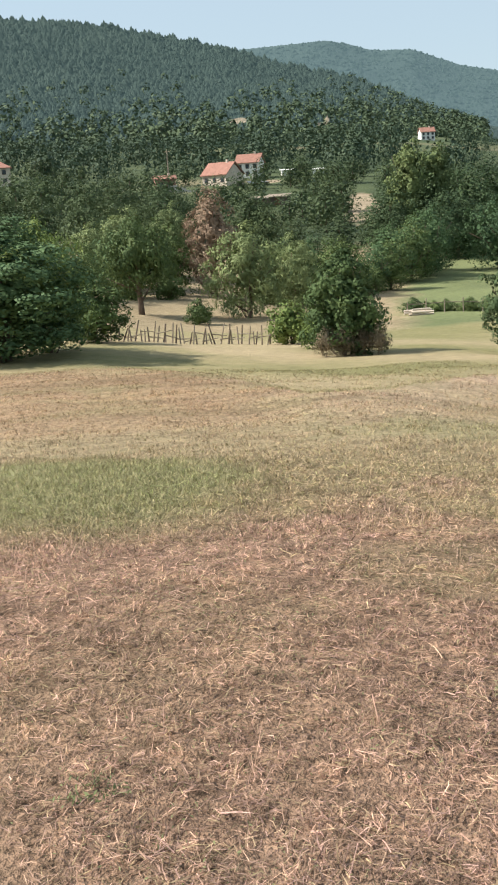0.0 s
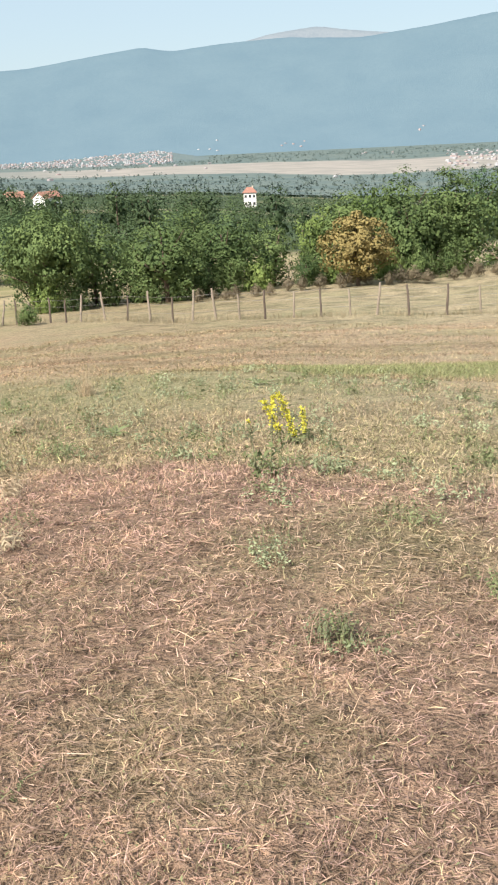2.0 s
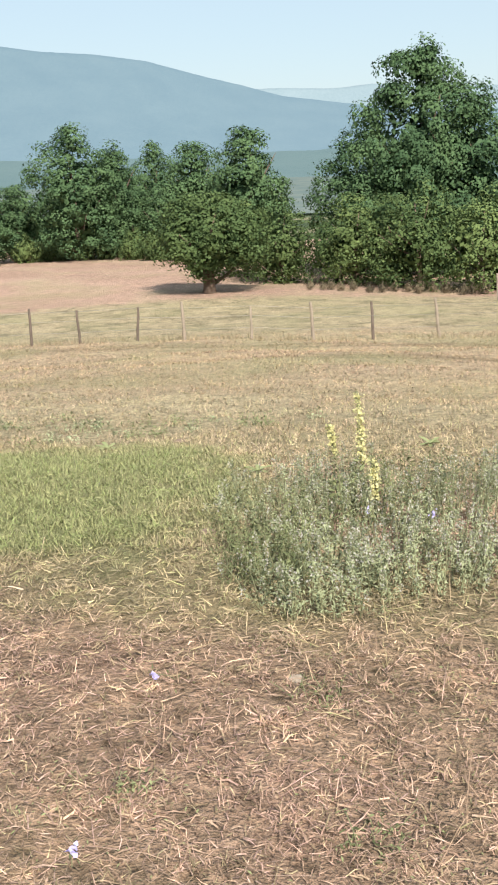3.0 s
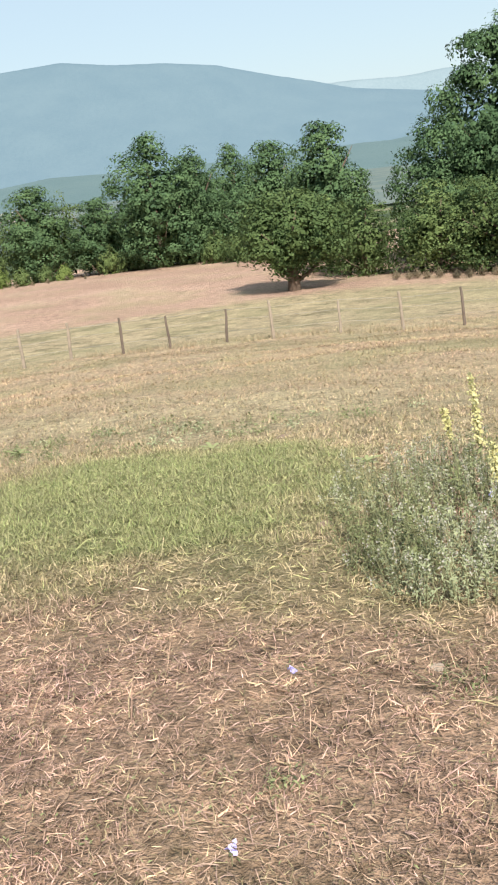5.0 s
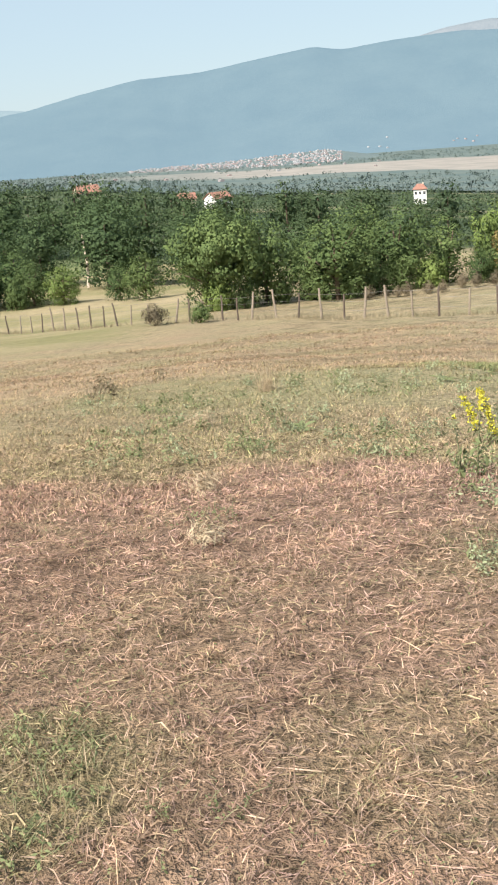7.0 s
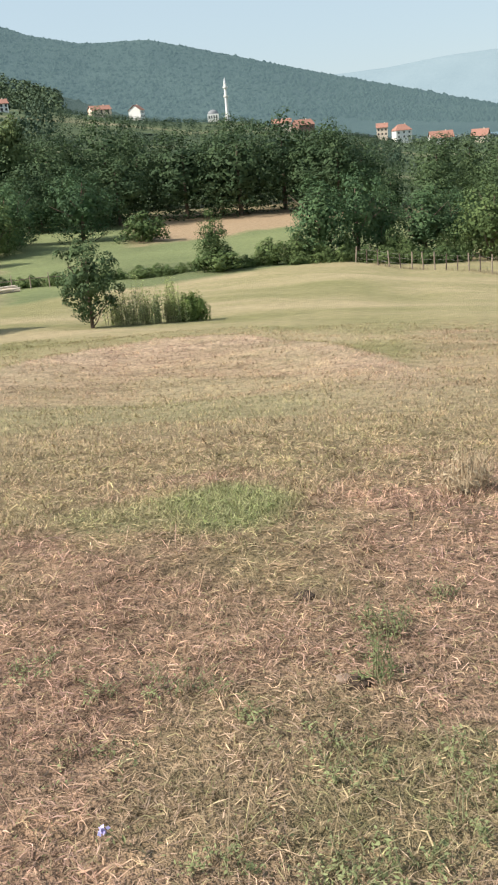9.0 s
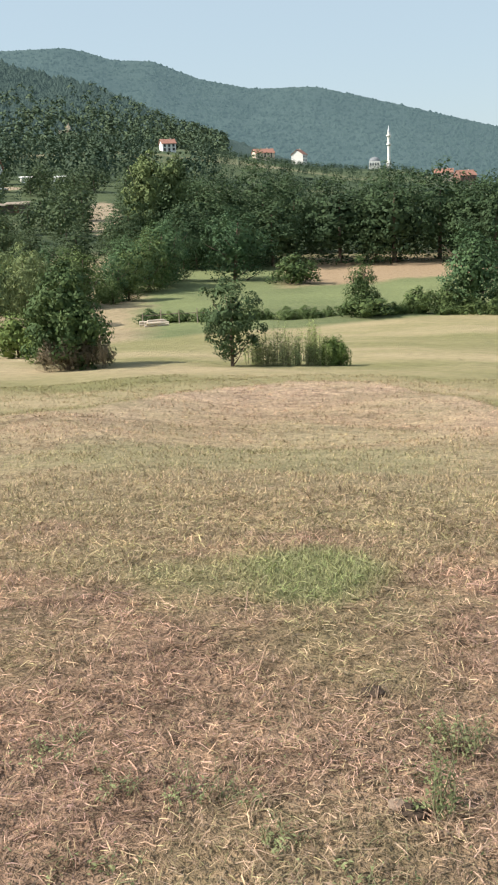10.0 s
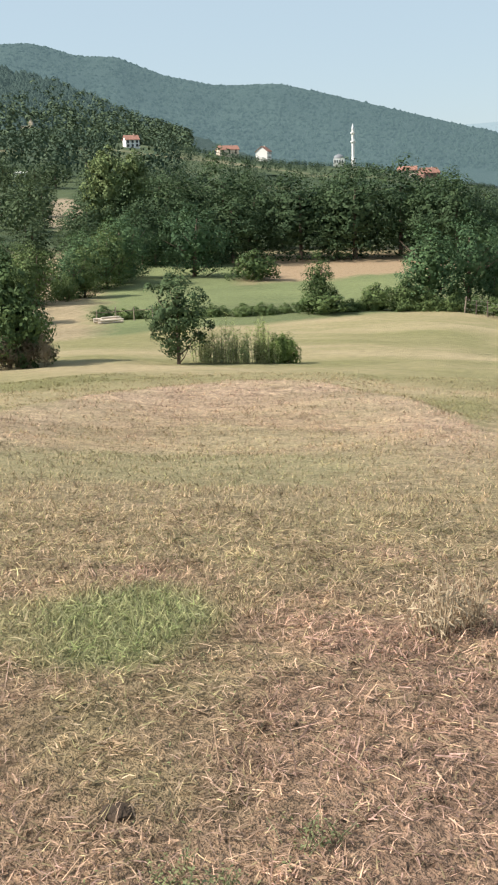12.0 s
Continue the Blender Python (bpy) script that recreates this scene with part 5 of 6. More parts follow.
# ---------------------------------------------------------------- fences
FENCE = [(6.5, 76), (10.2, 72), (13.2, 68), (16.2, 63), (19.2, 58), (24.1, 50), (30.8, 46), (37.2, 40), (42.1, 38), (50, 37), (54, 37), (63.7, 33.5), (75, 32), (81, 31.5), (90.6, 30.5), (97, 30.5), (107.5, 30.5), (126, 32)]

POSTS = [19.04, 19.69, 20.28, 20.82, 21.42, 22.02, 22.77, 23.43, 24.14, 24.84, 25.58, 26.6, 28.01, 28.79, 29.56, 30.58, 31.41, 32.18, 33.53, 34.73, 36.0, 37.2, 38.3,
         39.6, 40.9, 42.3, 43.9, 45.4, 47.0, 48.45, 50.2, 52.2, 54.0, 55.7, 57.4, 59.2, 61.45, 63.6, 66.1, 68.7, 71.5, 74.4, 76.95, 79.8, 82.4, 85.5, 88.1, 91.8, 95.15, 98.4, 101.9]


def post_mesh(rng, h, r, mat):
    b1, b2 = rng.normal(size=2) * .035
    v, f = tube([(0, 0, -.35), (b1 * .5, b2 * .5, h * .35), (b1 + .02, b2, h * .75), (b1 * 1.4, b2 * 1.5, h)], [r * 1.1, r, r * .9, r * .8], 7)
    me = bpy.data.meshes.new("post")
    me.from_pydata([tuple(p) for p in v], [], f)
    me.materials.append(mat)
    return me


def field_fence():
    rng = np.random.default_rng(31)
    kinds = [post_mesh(rng, h, r, m2) for h, r, m2 in ((1.1, .045, m_post_dark), (1.15, .05, m_post), (1.0, .04, m_post_dark), (1.2, .05, m_post), (.95, .04, m_post))]
    root = empty("field_fence", (0, 0, 0), "line of weathered wooden posts with wire round the field", "fence")
    tops = []
    for a in [6.5 + .6 * k2 for k2 in range(21)] + POSTS + [105.3, 108.6, 112, 115.4, 118.8, 122.2]:
        x, y, z = spot(a, float(np.interp(a, [q[0] for q in FENCE], [q[1] for q in FENCE])))
        ob = new("post", kinds[rng.integers(len(kinds))])
        ob.parent = root
        ob.location = (x, y, z)
        ob.rotation_euler = (rng.normal() * .05, rng.normal() * .05, rng.uniform(0, 6.28))
        tops.append((x, y, z))
    for h in (.35, .7, .98):
        v, f = tube([(x, y, z + h - .03 * (i % 2)) for i, (x, y, z) in enumerate(tops)], [.005] * len(tops), 4)
        mesh_object("wire", v, f, m_wire, root, "thin rusty wire")


field_fence()


def fence_grass():
    """Uncut dry grass left along the posts."""
    rng = np.random.default_rng(36)
    pts = []
    for (a0, d0), (a1, d1) in zip(FENCE, FENCE[1:]):
        p0, p1 = spot(a0, d0), spot(a1, d1)
        n = int(math.dist(p0[:2], p1[:2]) * 70)
        f = rng.uniform(0, 1, n)
        f = f + .012 * np.sin(f * 90)
        x, y = p0[0] + (p1[0] - p0[0]) * f, p0[1] + (p1[1] - p0[1]) * f
        pts.append(np.stack([x + rng.normal(size=n) * .35, y + rng.normal(size=n) * .35], 1))
    p = np.concatenate(pts)
    clump = np.array([noise.noise((a * .5, b2 * .5, 3)) for a, b2 in p])
    p = p[clump > -.15]
    base = np.column_stack([p, height(p[:, 0], p[:, 1])])
    n = len(base)
    h = rng.uniform(.07, .3, n)[:, None]
    g = rng.uniform(0, 6.28, n)
    s = np.stack([np.cos(g), np.sin(g), 0 * g], 1) * .014
    tip = base + np.concatenate([rng.normal(size=(n, 2)) * .25, np.ones((n, 1))], 1) * h
    tagged(soup("fence_grass", np.stack([base - s, base + s, tip], 1), m_fence_grass, 3), "uncut dry grass along the fence posts", "grass", kind="stuff")


fence_grass()


def broken_fence():
    rng = np.random.default_rng(32)
    root = empty("broken_fence", (0, 0, 0), "broken fence of crooked grey sticks and rails", "fence")
    for i in range(58):
        f = i / 57
        az, d = -34.6 + 14.0 * f, 47.6 + 2.9 * f
        x, y, z = spot(az + rng.normal() * .06, d + rng.normal() * .15)
        h = rng.uniform(.55, 1.05)
        tilt = rng.normal(size=2) * .16
        v, fc = tube([(x, y, z - .2), (x + tilt[0] * h, y + tilt[1] * h, z + h)], [.045, .03], 6)
        mesh_object("post", v, fc, m_post if i % 3 else m_post_dark, root)
        if i % 2 == 0 and i < 55:
            q = spot(az + .85, d)
            a, c2 = rng.uniform(.1, .7, 2)
            v, fc = tube([(x, y, z + a), (q[0], q[1], q[2] + c2)], [.03, .02], 5)
            mesh_object("rail", v, fc, m_post, root)


broken_fence()


def paling_fence(name, label, points, step, h, seed):
    rng = np.random.default_rng(seed)
    root = empty(name, (0, 0, 0), label, "fence")
    for (a0, d0), (a1, d1) in zip(points, points[1:]):
        p0, p1 = spot(a0, d0), spot(a1, d1)
        n = max(1, round(math.dist(p0[:2], p1[:2]) / step))
        last = None
        for i in range(n + 1):
            f = i / n
            x, y = p0[0] + (p1[0] - p0[0]) * f, p0[1] + (p1[1] - p0[1]) * f
            z, hh = float(height(x, y)), h * rng.uniform(.75, 1.1)
            v, fc = tube([(x, y, z - .2), (x + rng.normal() * .03, y + rng.normal() * .03, z + hh)], [.05, .04], 6)
            mesh_object("post", v, fc, m_post, root)
            if last:
                v, fc = tube([(last[0], last[1], last[2] + h * .7), (x, y, z + h * .7)], [.025, .025], 5)
                mesh_object("rail", v, fc, m_post_dark, root)
            last = (x, y, z)


paling_fence("paling_fence", "pale upright stakes in front of the shrubs", [(104.5, 45), (113, 44)], .8, 1.5, 34)
paling_fence("meadow_fence", "dark post and rail fence along the meadow", [(-13, 75), (-9, 74.5)], 1.4, 1.0, 35)


def log_pile(az, d):
    x, y, z = spot(az, d)
    root = empty("log_pile", (x, y, z), "pile of pale sawn planks on the pasture", "wood pile", turn=.4)
    rng = np.random.default_rng(33)
    for i in range(9):
        yy, zz = (i % 4) * .28 - .4 + rng.normal() * .05, .1 + (i // 4) * .16
        v, f = tube([(-.75 + rng.normal() * .2, yy, zz), (.75 + rng.normal() * .2, yy + rng.normal() * .1, zz)], [.08, .07], 8)
        mesh_object("log", v, f, m_cream, root)


log_pile(-12.3, 74)


def mast(az, d, h):
    x, y, z = spot(az, d)
    root = empty("mast", (x, y, z), "slim grey wooden power pole", "pole")
    v, f = tube([(0, 0, -1), (0, 0, h)], [.2, .12], 8)
    mesh_object("pole", v, f, m_post, root)
    v, f = tube([(-1, 0, h - .6), (1, 0, h - .6)], [.08, .08], 6)
    mesh_object("crossarm", v, f, m_post, root)


mast(-25.25, 299, 11)


def bare_trunk(az, d, h):
    x, y, z = spot(az, d)
    v, f = tube([(x, y, z - .3), (x + .1, y, z + h * .5), (x - .15, y, z + h)], [.16, .12, .05], 7)
    tagged(mesh_object("bare_trunk", v, f, m_cream), "pale bare dead trunk at the wood's edge", "tree trunk")


bare_trunk(23.55, 97, 5.0)

# ---------------------------------------------------------------- grass and plants on the near field
m_blade, t, b = material("straw_blades", 0.8)
c, dist, sep, n1, n2, n3, north = field_colour(t)
geo = t.nodes.new("ShaderNodeNewGeometry")
pick = geo.outputs["Random Per Island"]
tone = ramp(t, pick, [(0.0, (0.46, 0.45, 0.44)), (0.35, (0.80, 0.79, 0.78)), (0.65, (1.04, 1.03, 1.03)), (0.92, (1.36, 1.34, 1.33)), (1.0, (1.6, 1.58, 1.55))])
# a straw is bleached, pinkish, tan or still a little green
hue = ramp(t, math_node(t, "FRACT", math_node(t, "MULTIPLY", pick, 37.0)), [
    (0.0, (0.92, 1.03, 0.86)), (0.12, (0.92, 1.03, 0.86)), (0.22, (1.02, 1.0, 0.98)), (0.6, (1.06, 0.97, 1.0)), (0.85, (1.02, 0.95, 1.12)), (1.0, (1.02, 1.01, 1.0))])
straw = mix(t, 1.0, mix(t, 1.0, c, tone, "MULTIPLY"), hue, "MULTIPLY")
t.links.new(straw, b.inputs["Base Color"])
tr = t.nodes.new("ShaderNodeBsdfTranslucent")
t.links.new(straw, tr.inputs["Color"])
ms = t.nodes.new("ShaderNodeMixShader")
ms.inputs[0].default_value = 0.2
t.links.new(b.outputs[0], ms.inputs[1])
t.links.new(tr.outputs[0], ms.inputs[2])
t.links.new(ms.outputs[0], t.nodes["Material Output"].inputs["Surface"])


def blades(rng, x, y, length, width, lie):
    """Thin blades that stand (lie 0) or lie down (lie 1)."""
    n = len(x)
    z = height(x, y)
    g = rng.uniform(0, 6.28, n)
    up = np.clip(1 - lie * rng.uniform(.6, 1.1, n) + rng.normal(size=n) * .12, .04, 1)
    out = np.sqrt(np.clip(1 - up**2, 0, 1))
    d = np.stack([np.cos(g) * out, np.sin(g) * out, up], 1)
    g2 = g + np.pi / 2 + rng.normal(size=n) * .5
    s = np.stack([np.cos(g2), np.sin(g2), 0 * g], 1) * (width * rng.uniform(.6, 1.3, n))[:, None] / 2
    L = (length * rng.uniform(.45, 1.3, n))[:, None]
    p = np.stack([x, y, z + .004 + .02 * lie * rng.uniform(0, 1, n)], 1)
    bend = rng.normal(size=(n, 3)) * .06
    bend[:, 2] -= .1
    tip = p + d * L + bend * L
    return np.stack([p - s, p + s, tip], 1)


def bent_straws(rng, x, y, length, width, lift, curl=.35):
    """Straws of two bent lengths each: base, knee and tip, the knee lifted off the ground."""
    n = len(x)
    g = rng.uniform(0, 6.28, n)
    g1 = g + rng.normal(size=n) * curl
    L = length * rng.uniform(.4, 1.5, n) / 2
    w = (width * rng.uniform(.6, 1.4, n))[:, None] / 2
    p0 = np.stack([x, y, height(x, y) + rng.uniform(.001, .018, n)], 1)
    rise = lift * rng.uniform(0, 1, n) ** 1.6
    p1 = p0 + np.stack([np.cos(g) * L, np.sin(g) * L, L * rise], 1)
    p2 = p1 + np.stack([np.cos(g1) * L, np.sin(g1) * L, L * rise * rng.uniform(-.9, .7, n)], 1)
    s = np.stack([-np.sin(g), np.cos(g), rng.normal(size=n) * .5], 1) * w
    return np.stack([p0 - s, p0 + s, p1 + s * .9, p1 - s * .9, p2], 1)


def straw_mesh(name, straws, mat):
    """A mesh of bent straws: a quad and a triangle for each."""
    n = len(straws)
    me = bpy.data.meshes.new(name)
    me.vertices.add(n * 5)
    me.vertices.foreach_set("co", np.asarray(straws, np.float32).ravel())
    me.loops.add(n * 7)
    me.loops.foreach_set("vertex_index", (np.arange(n)[:, None] * 5 + np.array([0, 1, 2, 3, 3, 2, 4])).ravel().astype(np.int32))
    me.polygons.add(n * 2)
    me.polygons.foreach_set("loop_start", (np.arange(n)[:, None] * 7 + np.array([0, 4])).ravel().astype(np.int32))
    me.polygons.foreach_set("loop_total", np.tile(np.array([4, 3], np.int32), n))
    me.materials.append(mat)
    me.update(calc_edges=True)
    return new(name, me)


def field_grass():
    rng = np.random.default_rng(41)
    def ring(n, d0, d1, power=1.0):
        a = np.radians(rng.uniform(-42, 124, n))
        d = d0 + (d1 - d0) * rng.uniform(0, 1, n) ** power
        return d * np.sin(a), d * np.cos(a), d
    def tufts(n, each, d0, d1, power, spread, grow):
        """Blades gathered in small tufts with bare soil between."""
        x, y, d = ring(n // each, d0, d1, power)
        k2 = rng.integers(0, len(x), n)
        s = (spread + grow * d[k2]) * rng.uniform(.5, 1.4, len(x))[k2]
        return x[k2] + rng.normal(size=n) * s, y[k2] + rng.normal(size=n) * s, d[k2]
    x, y, d = (np.concatenate(q) for q in zip(ring(85000, 1.5, 8.5, 1.1), tufts(90000, 22, 1.5, 8.5, 1.1, .02, .0035)))
    mat_ = bent_straws(rng, x, y, .034 + .004 * d, .0012 + .00045 * d, .6, .7)
    x, y, d = tufts(15000, 6, 1.5, 8, 1.1, .03, .004)
    long_ = bent_straws(rng, x, y, .10 + 0 * d, .0012 + .0004 * d, .4, .3)
    x, y, d = tufts(3600, 4, 1.5, 8.5, 1.1, .03, 0)
    stalk = bent_straws(rng, x, y, .075 + 0 * d, .0011 + .0004 * d, 2.4, .3)
    tagged(straw_mesh("mown_straw", np.concatenate([mat_, long_, stalk]), m_blade), "thick mat of bent dry straw on the mown field", "grass", kind="stuff")
    x, y, d = tufts(110000, 12, 1.6, 10, 1.1, .022, .003)
    ob = soup("stubble", blades(rng, x, y, .026 + .004 * d, .0016 + .0006 * d, .4), m_blade, 3)
    tagged(ob, "short dry stubble tufts of the mown field", "grass", kind="stuff")
    x, y, d = tufts(330000, 8, 5.5, 33, 1.25, .02, .0035)
    ob = soup("field_grass", blades(rng, x, y, .05 + .0006 * d, .003 + .0006 * d, .42), m_blade, 3)
    tagged(ob, "dry grass farther down the field", "grass", kind="stuff")
    # low green growth coming back between the straws
    heart = np.stack(ring(520, 1.7, 9)[:2], 1)
    pts = heart[rng.integers(0, len(heart), 17000)] + rng.normal(size=(17000, 2)) * .13
    pts = np.column_stack([pts, height(pts[:, 0], pts[:, 1]) + rng.uniform(.004, .035, 17000)])
    ob = soup("low_weeds", leaf_cards(rng, pts, .013, np.array([0, 0, .6]) + np.zeros((17000, 3)), .3), m_weed, 4)
    tagged(ob, "tiny green leaves between the dry straws", "grass", kind="stuff")
    # lusher blades in the green patches, thinning out towards their rims
    sets = []
    for x0, y0, w, h, turn, strength in GREEN[:5]:
        n = int(11000 * w * h * strength)
        q, g = np.sqrt(rng.uniform(0, 1.45, n)), rng.uniform(0, 6.28, n)
        q *= 1 + .16 * np.sin(3 * g + x0) + .1 * np.sin(7 * g + y0)
        u, v = w * q * np.cos(g), h * q * np.sin(g)
        ca, sa = math.cos(radians(turn)), math.sin(radians(turn))
        px, py = x0 + u * ca - v * sa, y0 + u * sa + v * ca
        d0 = math.hypot(x0, y0)
        sets.append(blades(rng, px, py, .055 + 0 * px, .0022 + .0005 * d0 + 0 * px, .3))
    ob = soup("green_grass", np.concatenate(sets), m_blade, 3)
    tagged(ob, "fresh green grass patches in the dry field", "grass", kind="stuff")


field_grass()


def herb(name, label, category, x, y, h, w, stems, leaf, leaf_size, seed, flower=None, group="", slim=.4, per=90, petal=.03, bloom=.45, stalk=m_stem):
    """A herb of upright stems with many small leaves."""
    rng = np.random.default_rng(seed)
    z = float(height(x, y))
    root = empty(name, (x, y, z), label, category, group)
    st, pts, top = [], [], []
    for _ in range(stems):
        r, g = w / 2 * math.sqrt(rng.uniform()), rng.uniform(0, 6.28)
        bx, by = r * math.cos(g), r * math.sin(g)
        dz = float(height(x + bx, y + by)) - z
        hh = h * (rng.uniform(.85, 1.08) if bloom > .2 and flower is not None else rng.uniform(.45, 1.1)) * (1 - .35 * (2 * r / w) ** 2)
        tx, ty = bx * 1.12 + rng.normal() * .04, by * 1.12 + rng.normal() * .04
        st.append(([(bx, by, dz - .02), ((bx + tx) / 2, (by + ty) / 2, dz + hh * .5), (tx, ty, dz + hh)], [.0012 + .0045 * h, .001 + .004 * h, .001], 4))
        n = max(6, int(per * hh))
        f = rng.uniform(.08, 1, n)
        pts.append(np.stack([bx + (tx - bx) * f, by + (ty - by) * f, dz + hh * f], 1) + rng.normal(size=(n, 3)) * leaf_size * .6)
        top.append((tx, ty, dz + hh))
    v, f = tubes(st)
    tagged(mesh_object("stem", v, f, stalk, root), kind="stuff")
    pts = np.concatenate(pts)
    out = pts * np.array([1.2 / w, 1.2 / w, 0]) + np.array([0, 0, .9])
    tagged(soup("foliage", leaf_cards(rng, pts, leaf_size, out, slim, -.4), leaf, 4, root, normals=rounded(rng, out, .4)), kind="stuff")
    if flower is not None:
        fp = []
        for tx, ty, tz in top:
            n = 120 if bloom > .2 else 14
            f = rng.uniform(0, 1, n)
            fp.append(np.stack([tx + 0 * f, ty + 0 * f, tz - bloom * h * f], 1) + rng.normal(size=(n, 3)) * (np.array([.016, .016, .01]) if bloom > .2 else np.array([.007, .007, .003])))
        tagged(soup("blossom", leaf_cards(rng, np.concatenate(fp), petal, None, .8), flower, 4, root), kind="stuff")
    return root


def mullein(label, x, y, h, lean, bare, seed, thick=.014, petals=m_yellow):
    """One leaning spike: leafy foot, stem, buds and open flowers over the upper part."""
    rng = np.random.default_rng(seed)
    root = empty("mullein", (x, y, float(height(x, y))), label, "plant")
    tip = np.array([lean[0] * h, lean[1] * h, h])
    line = lambda f: np.stack([tip[0] * f ** 1.4, tip[1] * f ** 1.4, tip[2] * f], 1)
    v, f = tube(line(np.array([0, .3, .6, 1.0])), [.006, .005, .004, .002], 6)
    mesh_object("stem", v, f, m_stem, root, smooth=True)
    n = 34
    low = line(rng.uniform(0, .45, n)) + rng.normal(size=(n, 3)) * np.array([.03, .03, .012])
    tagged(soup("foliage", leaf_cards(rng, low, .05, None, .35, -.5), m_weed, 4, root), kind="stuff")
    n = 60
    buds = line(rng.uniform(bare * .6, 1, n)) + rng.normal(size=(n, 3)) * np.array([.01, .01, .006])
    tagged(soup("bud", leaf_cards(rng, buds, .017, None, .7), m_stem, 4, root), kind="stuff")
    n = int(330 * h * (1 - bare) / .3)
    k2 = rng.choice(np.linspace(bare, .97, max(6, int(26 * h / .4))), n)
    bloom = line(k2) + rng.normal(size=(n, 3)) * np.array([thick, thick, .006])
    tagged(soup("blossom", leaf_cards(rng, bloom, .017, None, .85), petals, 4, root), kind="stuff")


mullein("fading yellow mullein with a leafy foot in dry grass", 3.94, 4.18, .5, (.06, -.02), .78, 51, .006)
mullein("thin brown mullein stalk gone to seed", 3.9, 4.26, .36, (-.1, .05), .97, 54, .004)
mullein("leaning yellow flowering mullein in the dry field", 5.04, 5.13, .42, (-.26, .12), .2, 52)
mullein("leaning yellow mullein beside its taller neighbour", 4.98, 5.2, .36, (-.3, .2), .35, 55)
mullein("short yellow flowering mullein spike", 5.32, 5.32, .27, (-.05, .03), .25, 56, .011)
mullein("tall faded yellow mullein rising from the sage", 5.5, -1.42, .68, (.02, .05), .45, 53, .012, m_pale_yellow)
mullein("slim mullein stalk with a few yellow flowers in the sage", 5.45, -1.3, .52, (.03, .12), .7, 57, .01, m_pale_yellow)
mullein("short yellow mullein in the sage", 5.3, -1.45, .36, (-.05, .02), .4, 58, .012, m_pale_yellow)
SAGE = [(4.45, -.9, .26, .4), (4.15, -1.1, .3, .6), (4.35, -1.5, .32, .6), (4.5, -1.85, .26, .5), (5.0, -.95, .3, .6), (4.85, -1.3, .36, .8), (5.1, -1.8, .36, .8),
        (5.6, -1.0, .34, .8), (5.6, -1.6, .36, .9), (5.8, -2.2, .32, .8), (6.2, -1.4, .3, .8), (6.3, -2.5, .26, .7), (5.1, -2.4, .2, .5)]
for i, (x, y, h, w) in enumerate(SAGE):
    herb("sage_bush", "grey-green flowering sage clump", "plant", x, y, h, w, 70, m_sage if i % 4 else m_weed, .02, 60 + i, m_lilac if i % 4 else None, group="sage clumps", slim=.26, per=200, petal=.009, bloom=.19)
rngs = np.random.default_rng(76)
for i in range(20):
    x, y, _ = spot(-6.7 + 3.9 * i / 19 + rngs.normal() * .05, 39.7 + rngs.normal() * .35)
    herb("tall_weed", "tall yellow-green weeds beside the lone tree", "plant", x, y, rngs.uniform(1.1, 2.0), .6, 10, m_leaf_stalk, .085, 700 + i, group="tall weeds", slim=.32, per=44)
for i, (x, y) in enumerate([(2.79, 2.98), (5.37, 3.74), (3.19, 1.6), (3.72, 1.98), (5.48, 2.45), (3.63, 2.89), (2.37, 2.14), (3.2, 2.06), (3.6, 2.05)]):
    herb("sage_bush", "low grey-green sage clump in dry grass", "plant", x, y, rngs.uniform(.1, .17), rngs.uniform(.2, .4), 18, (m_sage, m_weed)[i % 2], .018, 740 + i, group="sage clumps", per=200)
rngw = np.random.default_rng(77)
for i in range(240):
    az, d = rngw.uniform(22, 70), rngw.uniform(0, 1)
    d = 4.6 + 9.5 * d
    if (az > 62 and d < 10) or (d < 6.5 and az < 42):
        continue
    x, y = d * math.sin(radians(az)), d * math.cos(radians(az))
    herb("weed", "small grey-green weed in the dry grass", "plant", x, y, rngw.uniform(.07, .17), rngw.uniform(.12, .4), 9, m_weed if rngw.uniform() < .45 else m_sage, .022 + .001 * d, 100 + i, group="field weeds", per=120)
for i in range(34):
    az, d = 72 + 27 * rngw.uniform(), 9.7 + 1.8 * rngw.uniform()
    herb("weed", "small grey-green weed in the dry grass", "plant", d * math.sin(radians(az)), d * math.cos(radians(az)), rngw.uniform(.08, .16), rngw.uniform(.15, .4), 9, m_weed if i % 3 else m_sage, .032, 900 + i, group="field weeds", per=100)
WEEDS = [(.72, 3.32, .17, .13), (.79, 3.66, .15, .12), (3.83, 1.95, .12, .35), (3.19, 1.56, .16, .22), (2.37, 2.15, .15, .14), (3.2, 2.06, .1, .1), (2.93, 3.1, .1, .35),
         (5.2, 3.5, .16, .5), (5.5, 2.4, .15, .5), (3.7, 3.0, .08, .3), (2.4, 4.4, .12, .3), (4.2, 4.5, .14, .5), (.55, 3.0, .06, .25), (.9, 2.65, .06, .25), (.66, 2.35, .07, .25),
         (-1.65, 2.2, .06, .08), (-.6, 3.1, .06, .2), (-.15, 2.9, .06, .2), (2.7, -.5, .05, .1), (3.2, -1.0, .06, .15), (2.45, -1.1, .06, .15), (4.6, 2.0, .16, .4)]
for i, (x, y, h, w) in enumerate(WEEDS):
    herb("weed", "small green weed in the straw", "plant", x, y, h, w, 14, m_weed, .016, 400 + i, group="field weeds", per=150)
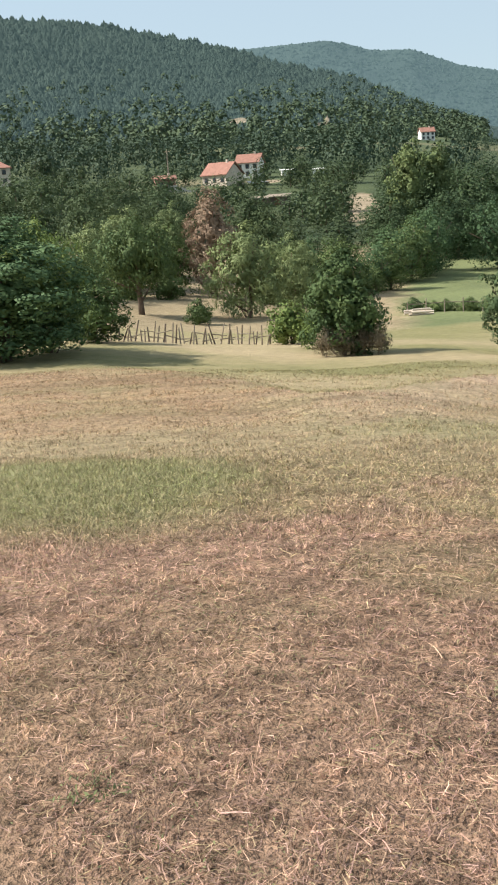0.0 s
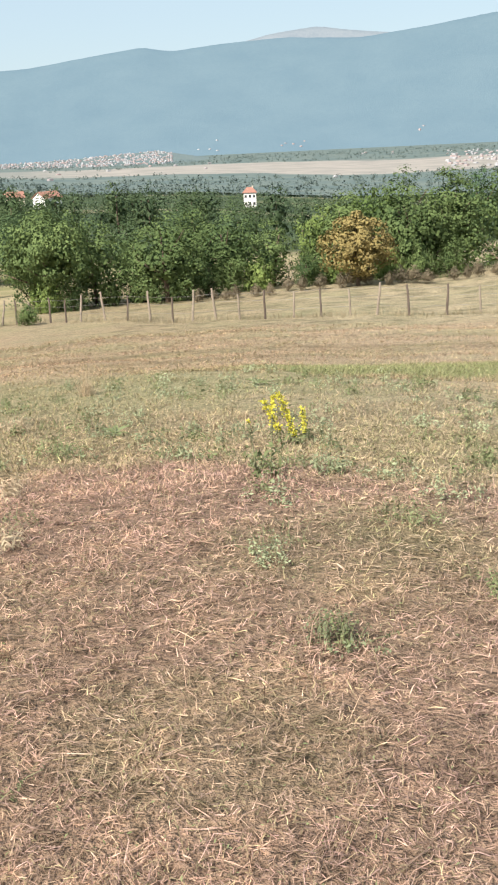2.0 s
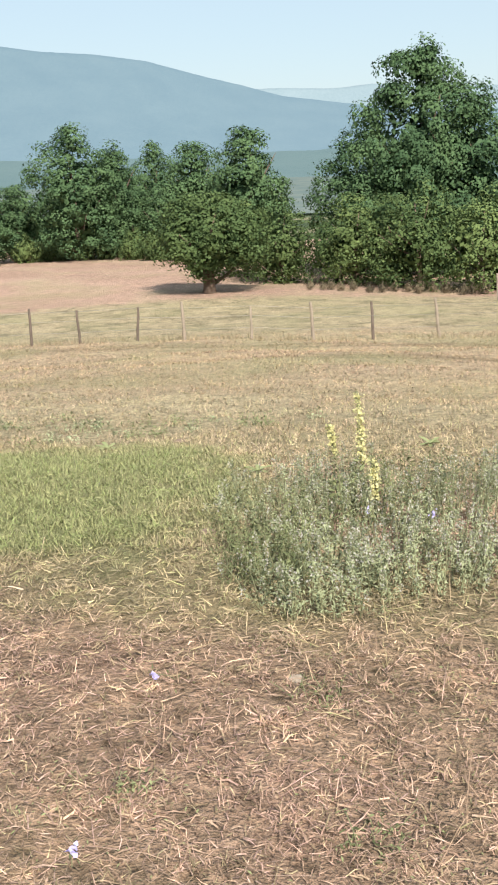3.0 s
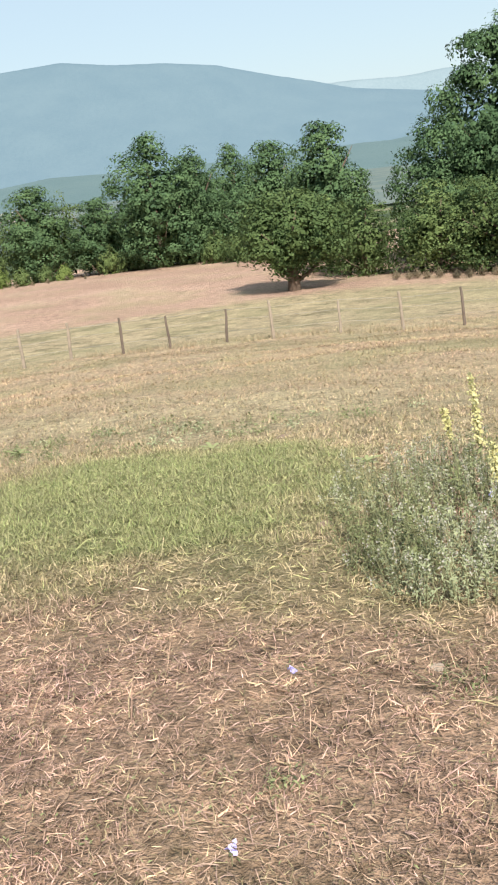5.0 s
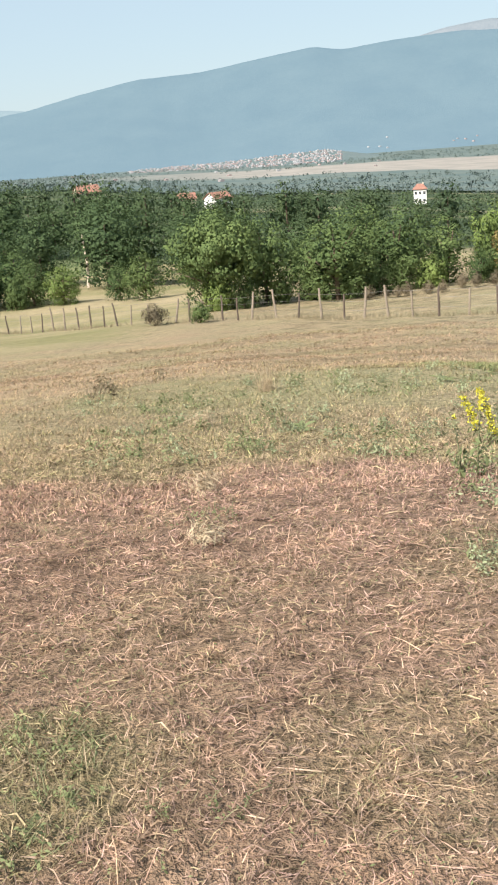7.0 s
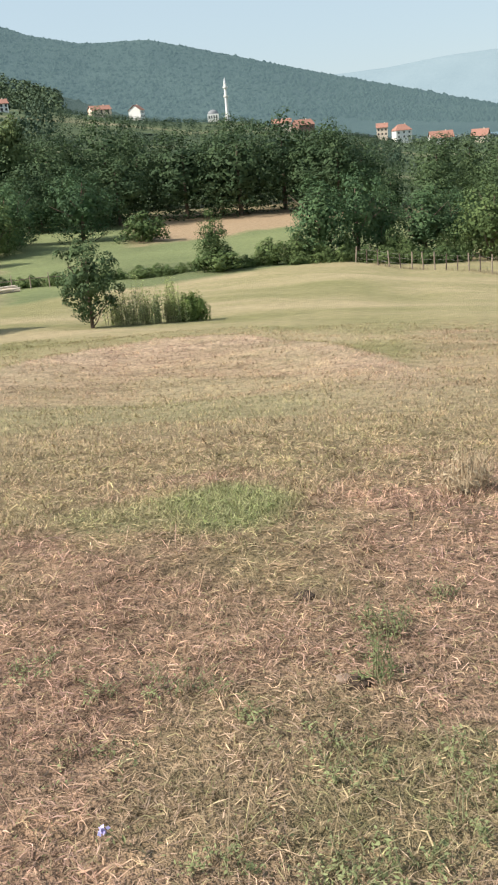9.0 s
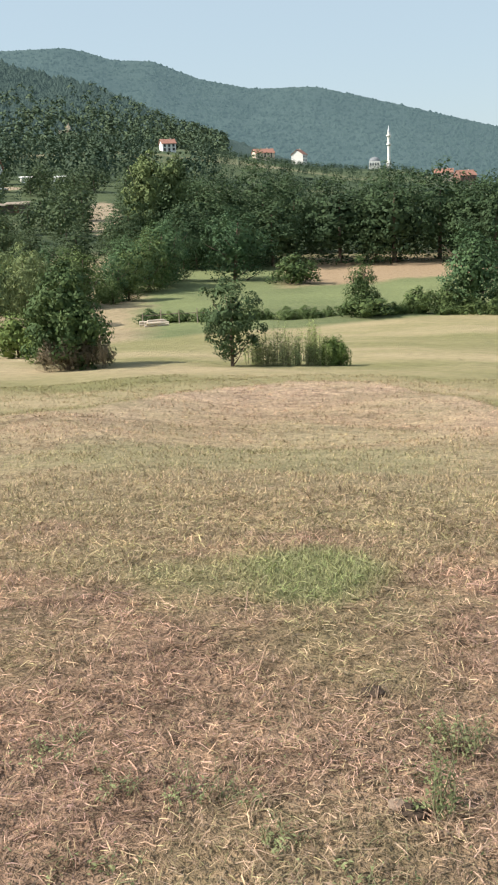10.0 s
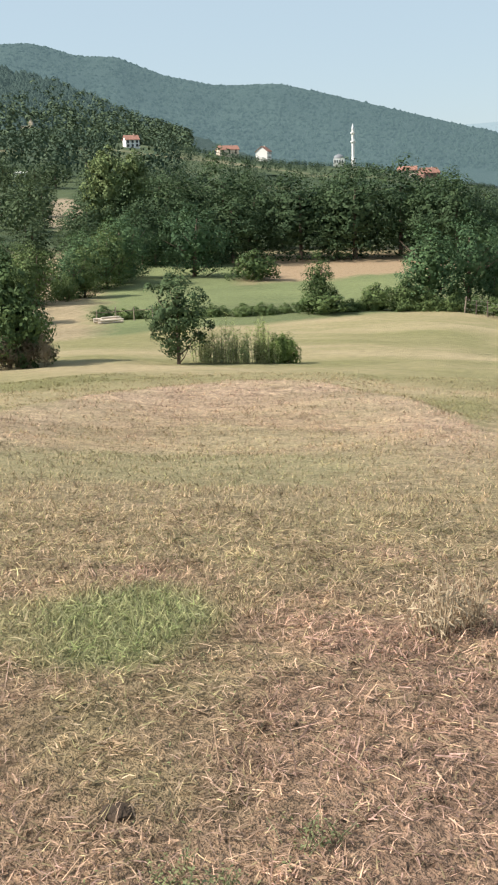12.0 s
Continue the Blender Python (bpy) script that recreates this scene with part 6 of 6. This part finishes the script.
for i, (x, y) in enumerate([(-0.2, 3.32), (0.03, 3.29), (0.77, 3.77), (0.7, 3.4), (0.3, 3.1), (1.05, 3.99), (0.49, 2.83), (0.23, 2.45), (0.49, 2.33), (-0.5, 3.52), (0.6, 2.75), (0.7, 2.38), (0.98, 2.67), (0.87, 2.48), (0.88, 2.77), (1.07, 2.2), (2.5, 0.95), (1.93, 1.06), (-0.42, 3.59), (0.09, 3.34)]):
    herb("weed", "low green weed tuft in the straw", "plant", x, y, .05 + .02 * (i % 3), .12 + .05 * (i % 4), 16, m_weed, .014, 800 + i, group="field weeds", per=220)
for i, (x, y, h, w) in enumerate([(1.45, 5.65, .3, .2), (1.6, 5.8, .24, .16), (2.2, 4.1, .1, .12), (6.9, 10.8, .35, .2), (4.5, 8.2, .2, .2), (2.75, 5.1, .12, .15)]):
    herb("dry_tuft", "bleached tuft of tall dry grass", "grass tuft", x, y, h, w, 48, m_dry, .05, 440 + i, group="dry tufts", slim=.12, per=30, stalk=m_dry)
for i, (x, y, h) in enumerate([(6.2, 14.2, .3), (5.4, 12.3, .35), (7.0, 13.9, .25), (5.9, 13.2, .2)]):
    herb("thistle", "dark dry thistle stalk on the field", "plant", x, y, h, .3, 5, m_thistle, .06, 460 + i, group="dry thistles")
for i, (x, y) in enumerate([(3.39, -.58), (2.39, -.38), (4.75, -1.35), (4.85, -1.6), (-.02, 2.51)]):
    herb("chicory", "pale blue chicory flower on a thin stalk", "flower", x, y, .1 if i in (0, 1, 4) else .3, .02, 1, m_weed, .02, 480 + i, m_blue, group="chicory flowers", per=60, petal=.014, bloom=.12)


def rosette(x, y, size, seed):
    rng = np.random.default_rng(seed)
    root = empty("leaf_rosette", (x, y, float(height(x, y))), "broad pale green mullein leaves low on the ground", "plant", "leaf rosettes")
    for i in range(8):
        g = i * .79 + rng.normal() * .2
        L, up = size * rng.uniform(.7, 1.2), rng.uniform(.15, .7)
        vs = []
        for k2, (f, wd) in enumerate(((0, .06), (.35, .3), (.7, .34), (1, .03))):
            r, zz = L * f, L * (up * f - .35 * f * f) + .02
            for sgn in (-1, 0, 1):
                vs.append((r * math.cos(g) - sgn * wd * L * .5 * math.sin(g), r * math.sin(g) + sgn * wd * L * .5 * math.cos(g), zz + abs(sgn) * .06 * L))
        fs = [(k2 * 3 + j, k2 * 3 + j + 1, k2 * 3 + j + 4, k2 * 3 + j + 3) for k2 in range(3) for j in range(2)]
        mesh_object("leaf", vs, fs, m_weed, root, smooth=True)


for i, (x, y, q) in enumerate([(4.86, 7.15, .15), (8.3, -2.25, .1), (6.95, -.87, .09), (10.2, 2.5, .14), (9.0, .4, .1), (8.4, 9.3, .14)]):
    rosette(x, y, q, 500 + i)


def lump(name, label, category, x, y, size, mat, seed):
    z = float(height(x, y))
    bm = bmesh.new()
    bmesh.ops.create_icosphere(bm, subdivisions=3, radius=size)
    for v in bm.verts:
        n = noise.noise(v.co * (2.2 / size) + Vector((seed, 0, 0)))
        v.co *= 1 + .3 * n
        v.co.z *= .4
    me = bpy.data.meshes.new(name)
    bm.to_mesh(me)
    bm.free()
    me.materials.append(mat)
    ob = new(name, me)
    ob.location = (x, y, z + size * .1)
    return tagged(ob, label, category)


lump("dung", "dark dry dung pat on the straw", "dung", .52, 4.1, .042, m_dung, 1)
lump("stone", "flat brown field stone in the grass", "stone", .6, 3.33, .028, m_stone_dark, 2)
lump("dung", "dark dry dung beside the stone", "dung", .645, 3.29, .042, m_dung, 6)
lump("stone", "flat pale field stone in the grass", "stone", 3.34, -.95, .024, m_stone, 3)
lump("stone", "pale stone at the edge of the grass patch", "stone", 5.3, -.6, .04, m_stone_dark, 4)
lump("stone", "pale stone farther down the field", "stone", 9.3, -.2, .06, m_stone_dark, 5)

# the patterns that were copied are not part of the place
for root, _, _ in SORTS.values():
    for ob in (*root.children_recursive, root):
        bpy.data.objects.remove(ob)
